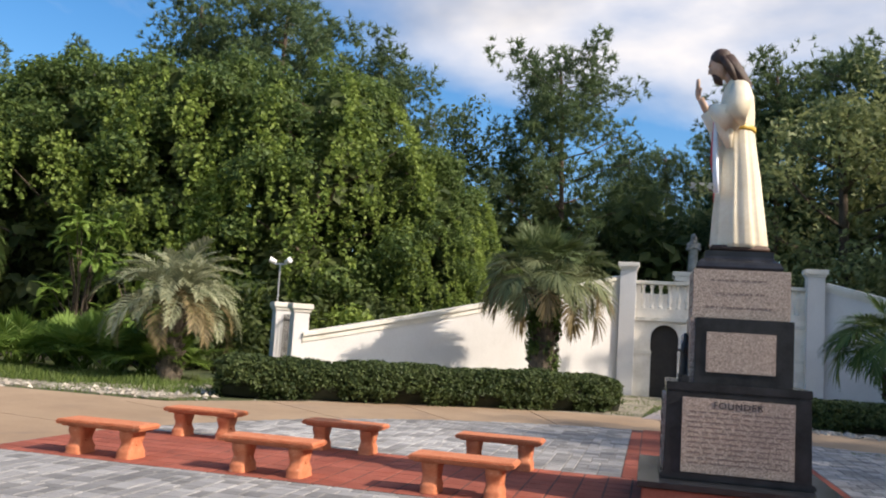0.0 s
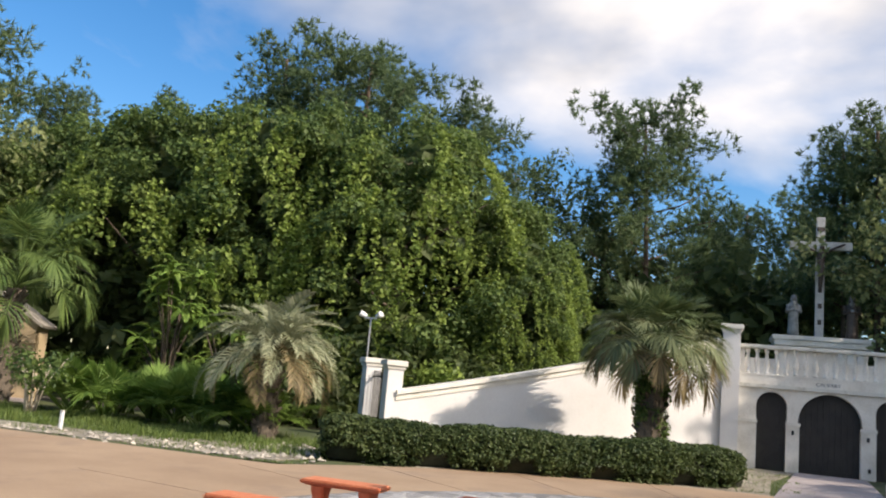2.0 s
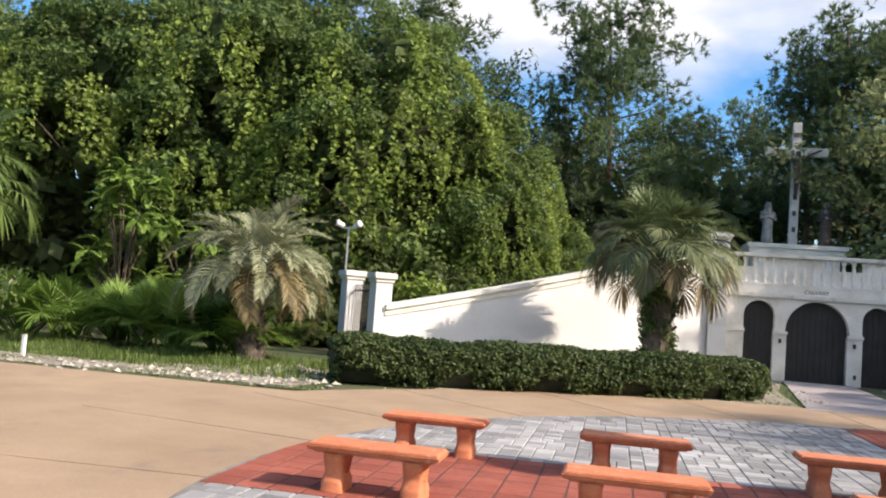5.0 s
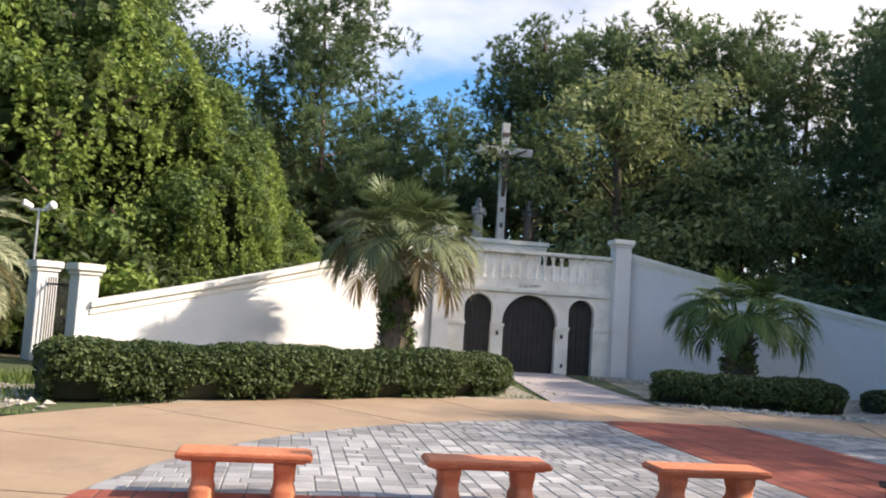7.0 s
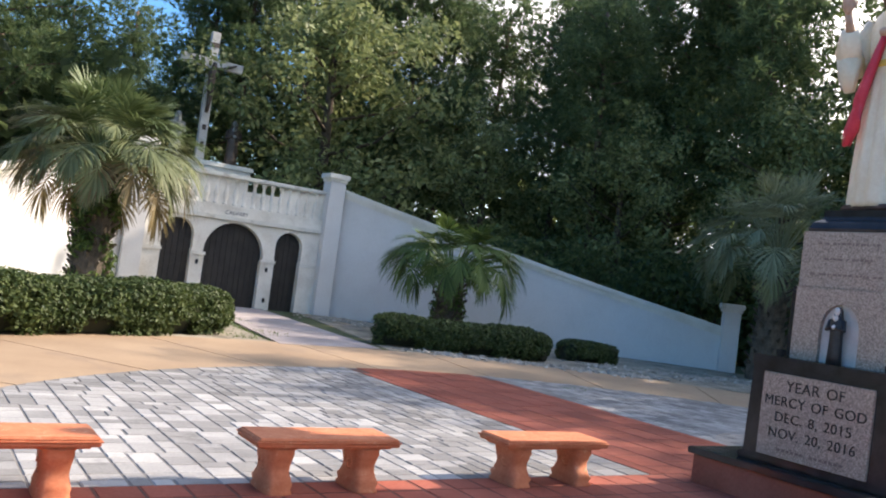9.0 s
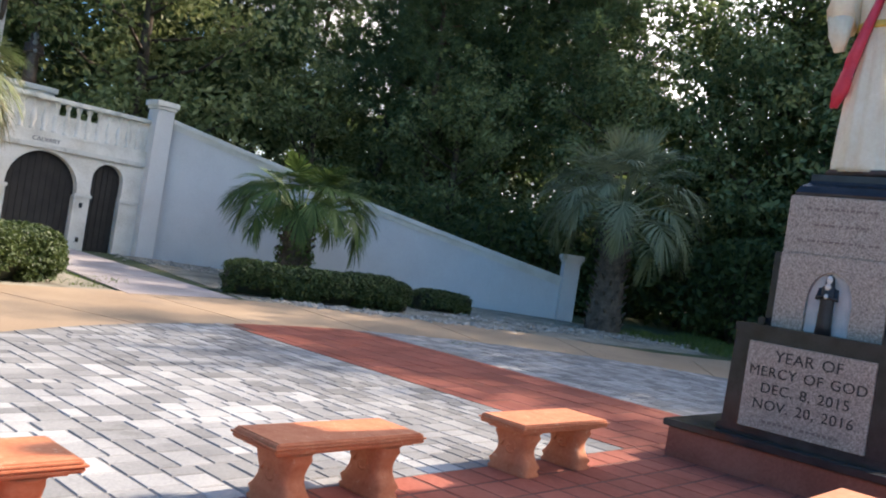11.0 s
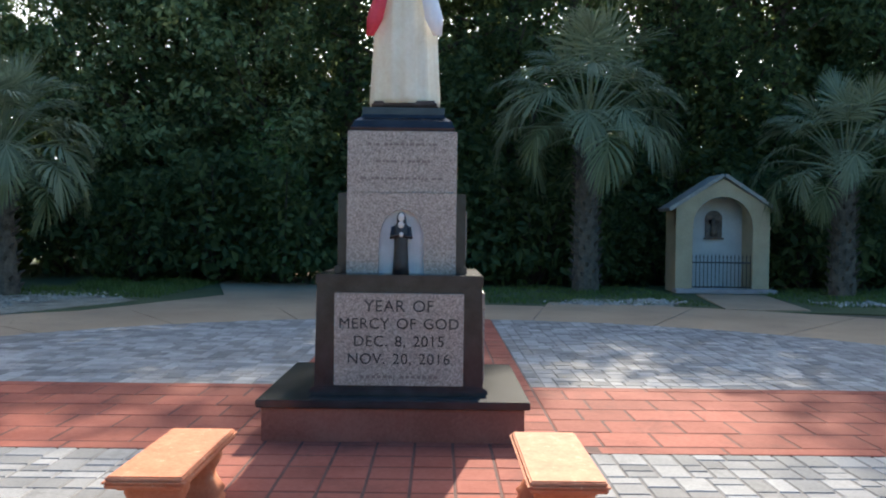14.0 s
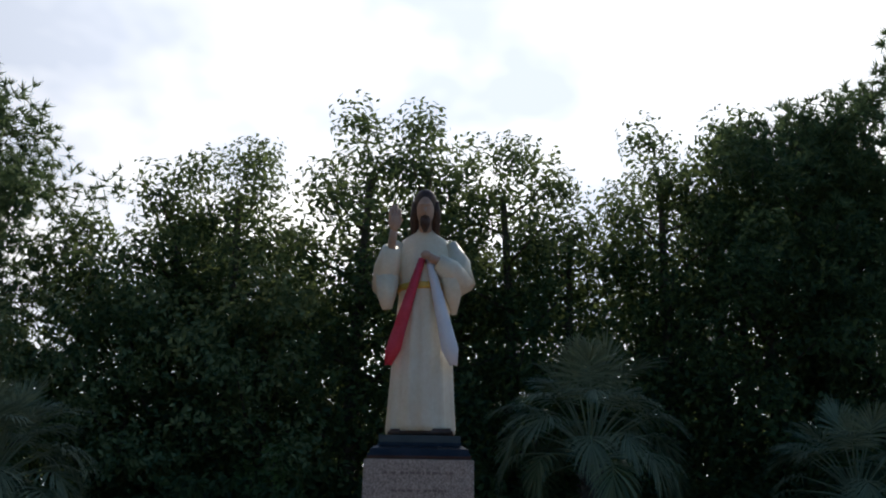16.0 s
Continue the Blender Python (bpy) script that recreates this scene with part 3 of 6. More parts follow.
def chapel_front():
    t = tagged(new("chapel_front"), "weathered white chapel front with three dark arched doorways", "facade", kind="structure")
    # the wall with its openings, as one filled outline
    bm = bmesh.new()
    outline = [(FX0 + 0.3, -0.05), (FX0 + 0.3, 2.66), (FX1 - 0.3, 2.66), (FX1 - 0.3, -0.05)]
    for xc, half, spring, top in reversed(DOORS):
        outline += [(x, z if z > 0 else -0.05) for x, z in reversed(arch_points(xc, half, spring, top))]
    front = [bm.verts.new((x, FY, z)) for x, z in outline]
    f = bm.faces.new(front)
    r = bmesh.ops.extrude_face_region(bm, geom=[f])
    for v in r["geom"]:
        if isinstance(v, bmesh.types.BMVert):
            v.co.y += 0.42
    bmesh.ops.triangulate(bm, faces=[q for q in bm.faces if len(q.verts) > 4])
    bmesh.ops.recalc_face_normals(bm, faces=bm.faces)
    part("front_wall", bm, M["old_white"], t)
    # bands at the springing, cornice
    edges = [FX0 + 0.3] + [v for d in DOORS for v in (d[0] - d[1], d[0] + d[1])] + [FX1 - 0.3]
    for a, b in zip(edges[::2], edges[1::2]):
        part("impost_band", bx(a - 0.03, b + 0.03, FY - 0.05, FY, 1.50, 1.60, 0.01), M["coping"], t)
    part("cornice", bx(FX0 + 0.3, FX1 - 0.3, FY - 0.09, FY + 0.40, 2.66, 2.79, 0.02), M["mould"], t)
    part("frieze", bx(FX0 + 0.3, FX1 - 0.3, FY - 0.02, FY + 0.36, 2.79, 3.06, 0.01), M["old_white"], t)
    # sign
    words("CALVARY", 0.175, M["letter"], t, pose(2.18, FY - 0.022, 2.905, 90, 0, 0))
    # balustrade
    part("bottom_rail", bx(FX0 + 0.3, FX1 - 0.3, FY - 0.03, FY + 0.28, 3.06, 3.14, 0.015), M["old_white"], t)
    part("top_rail", bx(FX0 + 0.3, FX1 - 0.3, FY - 0.05, FY + 0.33, 3.98, 4.11, 0.03), M["mould"], t)
    prof = [(0.085, 3.14), (0.085, 3.20), (0.05, 3.23), (0.095, 3.40), (0.10, 3.49), (0.055, 3.72), (0.048, 3.83), (0.08, 3.88), (0.08, 3.98)]
    first = None
    n = 20
    for i in range(n):
        x = FX0 + 0.52 + (FX1 - FX0 - 1.04) * i / (n - 1)
        if first is None:
            first = part("baluster", lathe(prof, 10), M["old_white"], t, smooth=True)
            ob = first
        else:
            ob = new("baluster", first.data)
            ob.parent = t
        ob.matrix_basis = pose(x, FY + 0.14, 0)
    # walling behind the balusters, left open under the rail in two short stretches
    for a, b, top in ((FX0 + 0.3, -0.42, 3.975), (-0.42, 0.62, 3.66), (0.62, 2.46, 3.975), (2.46, 3.62, 3.66), (3.62, FX1 - 0.3, 3.975)):
        part("backing_panel", bx(a, b, FY + 0.12, FY + 0.20, 3.142, top), M["old_white"], t)
    # doors
    for xc, half, spring, top in DOORS:
        d = tagged(new("arched_door"), "dark brown plank double door in an arched opening", "door", kind="structure")
        leaf_pts = arch_points(xc, half - 0.005, spring, top - 0.01)
        bm = bmesh.new()
        vs = [bm.verts.new((x, FY + 0.24, z)) for x, z in leaf_pts]
        f = bm.faces.new(vs)
        r = bmesh.ops.extrude_face_region(bm, geom=[f])
        for v in r["geom"]:
            if isinstance(v, bmesh.types.BMVert):
                v.co.y += 0.05
        bmesh.ops.triangulate(bm, faces=[q for q in bm.faces if len(q.verts) > 4])
        bmesh.ops.recalc_face_normals(bm, faces=bm.faces)
        part("door_leaf", bm, M["dark_door"], d)
        k = 10 if half > 0.6 else 5
        for i in range(k):
            a = xc - half + 0.02 + (2 * half - 0.04) * i / k
            b = xc - half + 0.02 + (2 * half - 0.04) * (i + 1) / k - 0.014
            m = abs((a + b) / 2 - xc) / (half * 1.06)
            h = (top - half * 1.06) + half * 1.06 * math.sqrt(max(0, 1 - min(1, m + 0.12) ** 2)) - 0.04
            part("plank", bx(a, b, FY + 0.215, FY + 0.238, 0.03, h, 0.004), M["dark_door"], d)
    for x, z in ((1.13, 1.28), (3.38, 1.28), (3.42, 0.30)):
        h = tagged(new("wall_fixture"), "small black iron box fixture on the door pier", "fixture")
        part("box_body", bx(x - 0.04, x + 0.04, FY - 0.045, FY, z - 0.07, z + 0.07, 0.008), M["iron"], h)
        part("spout", bx(x - 0.02, x + 0.02, FY - 0.075, FY - 0.045, z - 0.03, z + 0.03, 0.006), M["iron"], h)
    # chapel body and terrace behind
    b = tagged(new("chapel_body"), "white chapel body with a flat terrace roof", "building", kind="structure")
    part("side_wall", bx(FX0 + 0.3, FX0 + 0.6, FY + 0.45, 40.0, -0.02, 2.9, 0.01), M["white_wall"], b)
    part("side_wall", bx(FX1 - 0.6, FX1 - 0.3, FY + 0.45, 40.0, -0.02, 2.9, 0.01), M["white_wall"], b)
    part("back_wall", bx(FX0 + 0.6, FX1 - 0.6, 39.7, 40.0, -0.02, 2.9, 0.01), M["white_wall"], b)
    part("terrace", bx(FX0 + 0.3, FX1 - 0.3, FY + 0.42, 40.0, 2.9, 3.1, 0.02), M["coping"], b)
    part("parapet", bx(FX0 + 0.3, 0.3, 39.6, 39.8, 3.1, 3.9, 0.02), M["old_white"], b)


def loft(bm, sections, n=40, folds=9, phase=0.0, mat_index=0):
    """Ellipses stacked along z: (z, cx, cy, rx, ry, fold depth)."""
    rings = []
    for z, cx, cy, rx, ry, fd in sections:
        ring = []
        for k in range(n):
            a = 2 * math.pi * k / n
            w = 1 + fd * (math.sin(folds * a + phase) * 0.6 + math.sin((folds * 2 - 3) * a + 1.3 + z) * 0.4)
            ring.append(bm.verts.new((cx + rx * w * math.cos(a), cy + ry * w * math.sin(a), z)))
        rings.append(ring)
    for a, b in zip(rings, rings[1:]):
        for k in range(n):
            f = bm.faces.new((a[k], a[(k + 1) % n], b[(k + 1) % n], b[k]))
            f.material_index = mat_index
    for ring, flip in ((rings[-1], False), (rings[0], True)):
        f = bm.faces.new(ring[::-1] if flip else ring)
        f.material_index = mat_index
    return bm


def limb(bm, pts, radii, n=14, mat_index=0, fold=0.0):
    verts, faces = [], []
    tube(verts, faces, pts, radii, n)
    vs = []
    for i, v in enumerate(verts):
        c = Vector(v)
        if fold:
            ring = Vector(pts[i // n])
            c = ring + (c - ring) * (1 + fold * math.sin((i % n) * 3.1))
        vs.append(bm.verts.new(c))
    for f in faces:
        g = bm.faces.new([vs[i] for i in f])
        g.material_index = mat_index
    return bm


def ball(bm, c, r, mat_index=0, seg=14):
    q = bmesh.ops.create_uvsphere(bm, u_segments=seg, v_segments=seg * 2 // 3, radius=1)
    for v in q["verts"]:
        v.co = Vector((c[0] + v.co.x * r[0], c[1] + v.co.y * r[1], c[2] + v.co.z * r[2]))
    for f in {f for v in q["verts"] for f in v.link_faces}:
        f.material_index = mat_index
    return bm


def small_figure(name, x, y, z, h, label, mats, face=-90):
    """A robed figure of height h, plain, in one mesh, facing -y when face is -90."""
    bm = bmesh.new()
    s = h / 1.7
    loft(bm, [(0, 0, 0, .20, .23, .05), (.25, 0, 0, .18, .21, .06), (.8, 0, 0, .16, .19, .05), (1.1, 0, 0, .15, .21, .03), (1.32, 0, 0, .13, .22, .02), (1.42, 0, 0, .07, .10, 0), (1.46, 0, 0, .06, .06, 0)], 24, 7)
    limb(bm, [(0, .20, 1.30), (.06, .25, 1.02), (.20, .06, 1.08)], [.075, .085, .05], 8)
    limb(bm, [(0, -.20, 1.30), (.06, -.25, 1.02), (.20, -.04, 1.10)], [.075, .085, .05], 8)
    ball(bm, (.05, 0, 1.57), (.10, .09, .13), 1, 10)
    loft(bm, [(1.16, -.05, 0, .13, .17, .03), (1.4, -.045, 0, .11, .14, .02), (1.6, -.02, 0, .115, .12, 0), (1.69, -.01, 0, .07, .08, 0), (1.72, 0, 0, .02, .02, 0)], 16, 5, mat_index=2)
    ball(bm, (.19, .01, 1.09), (.06, .07, .07), 1, 8)
    ball(bm, (.115, 0, 1.36), (.06, .09, .10), 1, 8)
    for v in bm.verts:
        v.co *= s
    ob = part(name, bm, mats, smooth=True)
    ob.matrix_basis = pose(x, y, z, 0, 0, face)
    return tagged(ob, label, "statue")


def calvary_group():
    y = 37.2
    p = thing("calvary_pedestal", "weathered white concrete pedestal slab on the terrace", "pedestal", 2.65, y, 3.1)
    part("body", bx(-1.6, 1.6, -0.6, 0.9, 0, 1.5, 0.02), M["old_white"], p)
    bm = bx(-1.78, 1.78, -0.75, 1.05, 1.5, 1.72, 0.02)
    box(bm, -1.86, 1.86, -0.82, 1.12, 1.72, 1.90, 0.02)
    part("cap", bm, M["coping"], p)
    zt = 5.0
    c = thing("crucifix", "tall grey-white wooden cross with a dark figure on it", "cross", 2.58, y, zt)
    part("post", bx(-0.16, 0.16, -0.12, 0.12, 0, 4.98, 0.015), M["cross_wood"], c)
    part("crossbar", bx(-1.18, 1.18, -0.14, 0.10, 3.62, 3.95, 0.015), M["cross_wood"], c)
    part("title_plate", bx(-0.15, 0.15, -0.155, -0.125, 4.38, 4.56, 0.006), M["bronze"], c)
    for z in (0.55, 1.2, 1.85):
        part("station_plate", bx(-0.07, 0.07, -0.14, -0.121, z, z + 0.2, 0.004), M["bronze"], c)
    bm = bmesh.new()
    loft(bm, [(1.9, 0, -.24, .05, .05, 0), (2.2, 0, -.26, .08, .07, 0), (2.6, .02, -.27, .11, .09, .02), (2.75, 0, -.26, .14, .10, .04), (2.95, 0, -.25, .12, .09, .02), (3.2, 0, -.25, .15, .10, 0), (3.45, 0, -.25, .18, .09, 0), (3.55, 0, -.26, .06, .06, 0)], 16, 5)
    limb(bm, [(.15, -.24, 3.45), (.5, -.22, 3.68), (.9, -.2, 3.86)], [.065, .05, .035], 8)
    limb(bm, [(-.15, -.24, 3.45), (-.5, -.22, 3.68), (-.9, -.2, 3.86)], [.065, .05, .035], 8)
    ball(bm, (0.03, -.30, 3.66), (.10, .11, .14), 0, 10)
    part("figure", bm, M["bronze"], c, smooth=True)
    mats = [M["stone_figure"], M["stone_figure"], M["stone_figure"]]
    small_figure("stone_statue", 1.62, y, zt, 1.72, "weathered pale grey robed stone statue beside the cross", mats)
    small_figure("stone_statue", 3.80, y, zt, 1.80, "dark weathered robed stone statue beside the cross", [M["bronze"], M["stone_figure"], M["bronze"]], -100)


def left_gate():
    """A second pillar and the iron gate beside the wing wall's foot."""
    pillar("gate_pillar", -10.4, 23.75, 0.48, 2.36, "white plastered gate pillar with a moulded cap", 38)
    pillar("gate_pillar", -11.72, 25.3, 0.50, 2.42, "white plastered gate pillar with a moulded cap", 38)
    g = thing("iron_gate", "black wrought iron gate between white pillars", "gate", -11.06, 24.52, 0.08, 130.4)
    for z in (0.12, 1.75):
        part("rail", bx(-0.76, 0.76, -0.02, 0.02, z, z + 0.05), M["iron"], g)
    for i in range(13):
        part("bar", bx(-0.72 + i * 0.12 - 0.011, -0.72 + i * 0.12 + 0.011, -0.011, 0.011, 0.0, 1.95), M["iron"], g)
    l = thing("floodlight_pole", "thin grey pole with two white floodlights", "lamp", -12.1, 25.7, 0)
    part("pole", lathe([(0.035, 0), (0.03, 3.7)], 8), M["pole"], l)
    part("bracket", bx(-0.22, 0.22, -0.025, 0.025, 3.68, 3.73), M["pole"], l)
    for s in (-1, 1):
        part("floodlight", lathe([(0.05, -0.12), (0.07, -0.1), (0.10, 0.1), (0.11, 0.13)], 12, pose(s * 0.26, -0.02, 3.80, 70, 0, s * 60)), M["plastic_white"], l, smooth=True)


# ---- monument ----
MX, MY = 0.86, 9.42


def monument():
    t = thing("monument", "black and pink-grey granite stepped pedestal on a red slab", "monument", MX, MY, 0)
    part("footing", bx(-0.90, 0.92, -0.99, 1.05, 0.0, 0.315, 0.012), M["red_slab"], t, "red painted concrete footing")
    part("plinth_slab", bx(-0.94, 0.96, -1.03, 1.09, 0.315, 0.375, 0.008), M["black_granite"], t, "polished black granite slab")
    b1 = part("lower_block", bx(-0.695, 0.695, -0.675, 0.675, 0.375, 1.25, 0.008, 0.02), M["black_granite"], t)
    part("ledge", bx(-0.69, 0.69, -0.67, 0.67, 1.25, 1.335, 0.008), M["black_granite"], t)
    part("base_skirt", bx(-0.73, 0.73, -0.71, 0.71, 0.375, 0.44, 0.015), M["black_granite"], t)
    # engraved plates on the lower block
    front = part("plate", bx(-0.715, -0.675, -0.515, 0.515, 0.455, 1.19, 0.004), M["granite"], t, "pink-grey granite plate with dark lettering")
    side = part("plate", bx(-0.53, 0.53, -0.69, -0.655, 0.455, 1.19, 0.004), M["granite"], t, "pink-grey granite plate with dense small lettering")
    part("plate", bx(-0.53, 0.53, 0.655, 0.69, 0.455, 1.19, 0.004), M["granite"], t)
    for text, z, s in (("YEAR OF", 1.085, 0.132), ("MERCY OF GOD", 0.945, 0.122), ("DEC. 8, 2015", 0.805, 0.122), ("NOV. 20, 2016", 0.665, 0.122)):
        words(text, s, M["letter"], front, pose(-0.7165, 0, z, 90, 0, -90), spacing=1.06)
    for i in range(14):
        if i != 7:
            part("small_line", bx(-0.719, -0.7155, -0.31 + i * 0.045, -0.31 + i * 0.045 + 0.03, 0.513, 0.537), M["letter_pale"], front)
    words("FOUNDER", 0.092, M["letter"], side, pose(0, -0.6915, 1.125, 90, 0, 0), spacing=1.15)
    rng = random.Random(4)
    for r in range(11):
        x = -0.47
        while x < 0.43:
            l = rng.uniform(0.05, 0.16)
            part("small_line", bx(x, min(x + l, 0.48), -0.692, -0.6905, 1.047 - r * 0.05, 1.062 - r * 0.05), M["letter_pale"], side)
            x += l + 0.03
    # middle block with the niche
    mid = bmesh.new()
    box(mid, -0.42, 0.53, -0.53, 0.53, 1.335, 2.0, 0.006)
    part("middle_block", mid, M["black_granite"], t)
    # granite front with a pointed niche cut through
    bm = bmesh.new()
    out = [(-0.45, 1.337), (-0.45, 2.0), (0.45, 2.0), (0.45, 1.337)]
    niche = [(0.185, 1.337), (0.185, 1.60)]
    for i in range(1, 8):
        a = i / 8
        niche.append((0.185 * math.cos(a * math.pi / 2) ** 0.9, 1.60 + 0.26 * math.sin(a * math.pi / 2)))
    niche.append((0, 1.865))
    niche += [(-x, z) for x, z in niche[-2::-1]]
    f = bm.faces.new([bm.verts.new((-0.50, y, z)) for y, z in out + niche])
    r = bmesh.ops.extrude_face_region(bm, geom=[f])
    for v in r["geom"]:
        if isinstance(v, bmesh.types.BMVert):
            v.co.x += 0.20
    bmesh.ops.triangulate(bm, faces=[q for q in bm.faces if len(q.verts) > 4])
    bmesh.ops.recalc_face_normals(bm, faces=bm.faces)
    for v in bm.verts:
        v.co.x += 0.03
    part("niche_front", bm, M["granite"], t, "granite front with a pointed niche")
    part("niche_back", bx(-0.425, -0.42, -0.2, 0.2, 1.337, 1.88), M["niche"], t, "pale grey niche lining")
    for s in (-1, 1):
        part("plate", bx(-0.31, 0.36, s * 0.53 - 0.012, s * 0.53 + 0.012, 1.45, 1.86, 0.004), M["granite"], t)
        part("corner_block", bx(-0.55, -0.47, s * 0.51 - 0.03, s * 0.51 + 0.03, 1.336, 1.40, 0.008), M["black_granite"], t)
    # top block
    top = part("top_block", bx(-0.455, 0.50, -0.452, 0.452, 2.0, 2.51, 0.006), M["granite"], t)
    rng = random.Random(9)
    for face in (0, 1):
        for i, wd in enumerate((0.56, 0.46, 0.66)):
            x = -wd / 2
            while x < wd / 2:
                l = rng.uniform(0.015, 0.05)
                z = 2.40 - i * 0.14
                if face == 0:
                    part("small_line", bx(-0.4575, -0.4555, x, x + l, z - 0.010, z + 0.010), M["letter_pale"], top)
                else:
                    part("small_line", bx(x, x + l, -0.4545, -0.4525, z - 0.010, z + 0.010), M["letter_pale"], top)
                x += l + (0.012 if rng.random() < 0.75 else 0.035)
    bm = lathe([(0.60, 2.51), (0.61, 2.54), (0.585, 2.57), (0.57, 2.60), (0.50, 2.635), (0.485, 2.66), (0.485, 2.72)], 4, Matrix.Rotation(math.pi / 4, 4, "Z"))
    part("cap_moulding", bm, M["black_granite"], t)
    n = small_figure("nun_statue", MX - 0.50, MY + 0.0, 1.337, 0.50, "small black and white nun figurine in the niche", [M["habit_black"], M["figure_white"], M["habit_black"]], 180)


def main_statue():
    """The robed figure: one mesh, facing -x. Local: x forward, y to its left, z up."""
    bm = bmesh.new()
    loft(bm, [(0.0, 0, 0, .30, .33, .05), (.05, 0, 0, .30, .335, .06), (.35, 0, 0, .265, .31, .095), (.75, -.01, 0, .225, .285, .09), (1.05, -.01, 0, .20, .265, .06), (1.28, -.01, 0, .185, .25, .03), (1.45, -.02, 0, .19, .27, .015), (1.62, -.03, 0, .175, .285, .01), (1.73, -.03, 0, .14, .24, 0), (1.80, -.015, 0, .08, .11, 0), (1.84, 0, 0, .065, .07, 0)], 64, 11)
    # belt
    loft(bm, [(1.235, -.012, 0, .198, .264, .02), (1.245, -.012, 0, .206, .272, .02), (1.285, -.012, 0, .206, .272, .02), (1.295, -.012, 0, .196, .262, .02)], 48, 11, mat_index=4)
    # his right arm, raised in blessing
    limb(bm, [(-.04, -.25, 1.68), (-.02, -.35, 1.50), (.05, -.40, 1.30), (.13, -.385, 1.24)], [.10, .125, .135, .09], 16, 0, 0.03)
    limb(bm, [(.06, -.40, 1.26), (.22, -.38, 1.38), (.36, -.33, 1.56)], [.13, .13, .085], 16, 0, 0.04)
    limb(bm, [(.34, -.335, 1.53), (.43, -.31, 1.70)], [.045, .038], 10, 3)
    ball(bm, (.455, -.30, 1.765), (.034, .064, .088), 3, 12)
    for i, (dy, l) in enumerate(((-.044, .10), (-.015, .13), (.015, .125), (.043, .095))):
        limb(bm, [(.455, -.30 + dy, 1.78), (.462 - .006 * i, -.30 + dy * 1.1, 1.79 + l)], [.022, .015], 8, 3)
    limb(bm, [(.445, -.265, 1.73), (.42, -.23, 1.80)], [.017, .012], 6, 3)
    # his left arm, hand on the breast
    limb(bm, [(-.04, .25, 1.68), (-.02, .36, 1.50), (.06, .40, 1.30)], [.10, .125, .13], 16, 0, 0.03)
    limb(bm, [(.06, .40, 1.28), (.17, .28, 1.38), (.23, .14, 1.46)], [.13, .115, .075], 16, 0, 0.04)
    limb(bm, [(.22, .16, 1.46), (.25, .04, 1.50)], [.042, .035], 10, 3)
    ball(bm, (.26, .02, 1.51), (.035, .055, .04), 3, 10)
    # hanging sleeves
    limb(bm, [(.15, .28, 1.36), (.13, .30, 1.18), (.10, .31, 1.02)], [.12, .085, .03], 12, 0, 0.06)
    limb(bm, [(.22, -.37, 1.34), (.20, -.37, 1.16), (.17, -.36, 1.04)], [.12, .10, .05], 12, 0, 0.06)
    # neck, head, hair, beard: bowed forward
    before_head = len(bm.verts)
    limb(bm, [(0, 0, 1.78), (.015, 0, 1.92)], [.065, .06], 12, 3)
    ball(bm, (.075, 0, 1.985), (.095, .082, .130), 3, 18)
    limb(bm, [(.165, 0, 2.01), (.185, 0, 1.965), (.165, 0, 1.955)], [.012, .019, .012], 8, 3)
    ball(bm, (.150, 0, 2.035), (.022, .060, .014), 3, 8)
    limb(bm, [(.125, 0, 1.925), (.130, 0, 1.87), (.115, 0, 1.81)], [.050, .048, .016], 10, 5)
    ball(bm, (.150, 0, 1.935), (.028, .042, .014), 5, 8)
    ball(bm, (.020, 0, 2.055), (.115, .108, .105), 5, 16)
    loft(bm, [(1.64, -.12, 0, .05, .10, .05), (1.74, -.105, 0, .075, .135, .06), (1.90, -.055, 0, .090, .122, .05), (2.05, -.015, 0, .095, .112, .03)], 28, 9, mat_index=5)
    for s in (-1, 1):
        limb(bm, [(.02, s * .090, 2.06), (-.005, s * .105, 1.92), (-.02, s * .115, 1.74)], [.038, .045, .02], 8, 5)
    bm.verts.ensure_lookup_table()
    neck = Vector((-0.01, 0, 1.76))
    bow = Matrix.Rotation(radians(21), 3, "Y")
    for v in bm.verts[before_head:]:
        k = min(1.0, max(0.0, (v.co.z - 1.66) / 0.16))
        q = (v.co - neck) * 1.10
        v.co = v.co.lerp(neck + bow @ q, k)
    # the two rays of cloth
    def ray(y0, y1, w0, w1, idx):
        pts = []
        for i in range(8):
            u = i / 7
            z = 1.50 - u * 0.95
            x = .195 + .02 * math.sin(u * 3.1) + 0.058 * u
            yc = y0 + (y1 - y0) * u
            w = w0 + (w1 - w0) * min(1, u * 1.15)
            if i == 7:
                w *= 0.45
            pts.append((x, yc, z, w))
        fr = [[bm.verts.new((x + dx, yc + s * w, z)) for s, dx in ((-1, 0), (0, .025), (1, 0))] for x, yc, z, w in pts]
        bk = [[bm.verts.new((x + dx - .035, yc + s * w, z)) for s, dx in ((-1, 0), (0, .02), (1, 0))] for x, yc, z, w in pts]
        for i in range(7):
            for k in range(2):
                bm.faces.new((fr[i][k], fr[i][k + 1], fr[i + 1][k + 1], fr[i + 1][k])).material_index = idx
                bm.faces.new((bk[i][k + 1], bk[i][k], bk[i + 1][k], bk[i + 1][k + 1])).material_index = idx
            for k in (0, 2):
                bm.faces.new((fr[i][k], fr[i + 1][k], bk[i + 1][k], bk[i][k])).material_index = idx
        bm.faces.new(fr[7] + bk[7][::-1]).material_index = idx
        bm.faces.new(fr[0] + bk[0][::-1]).material_index = idx
    ray(-.02, -.33, .035, .075, 1)
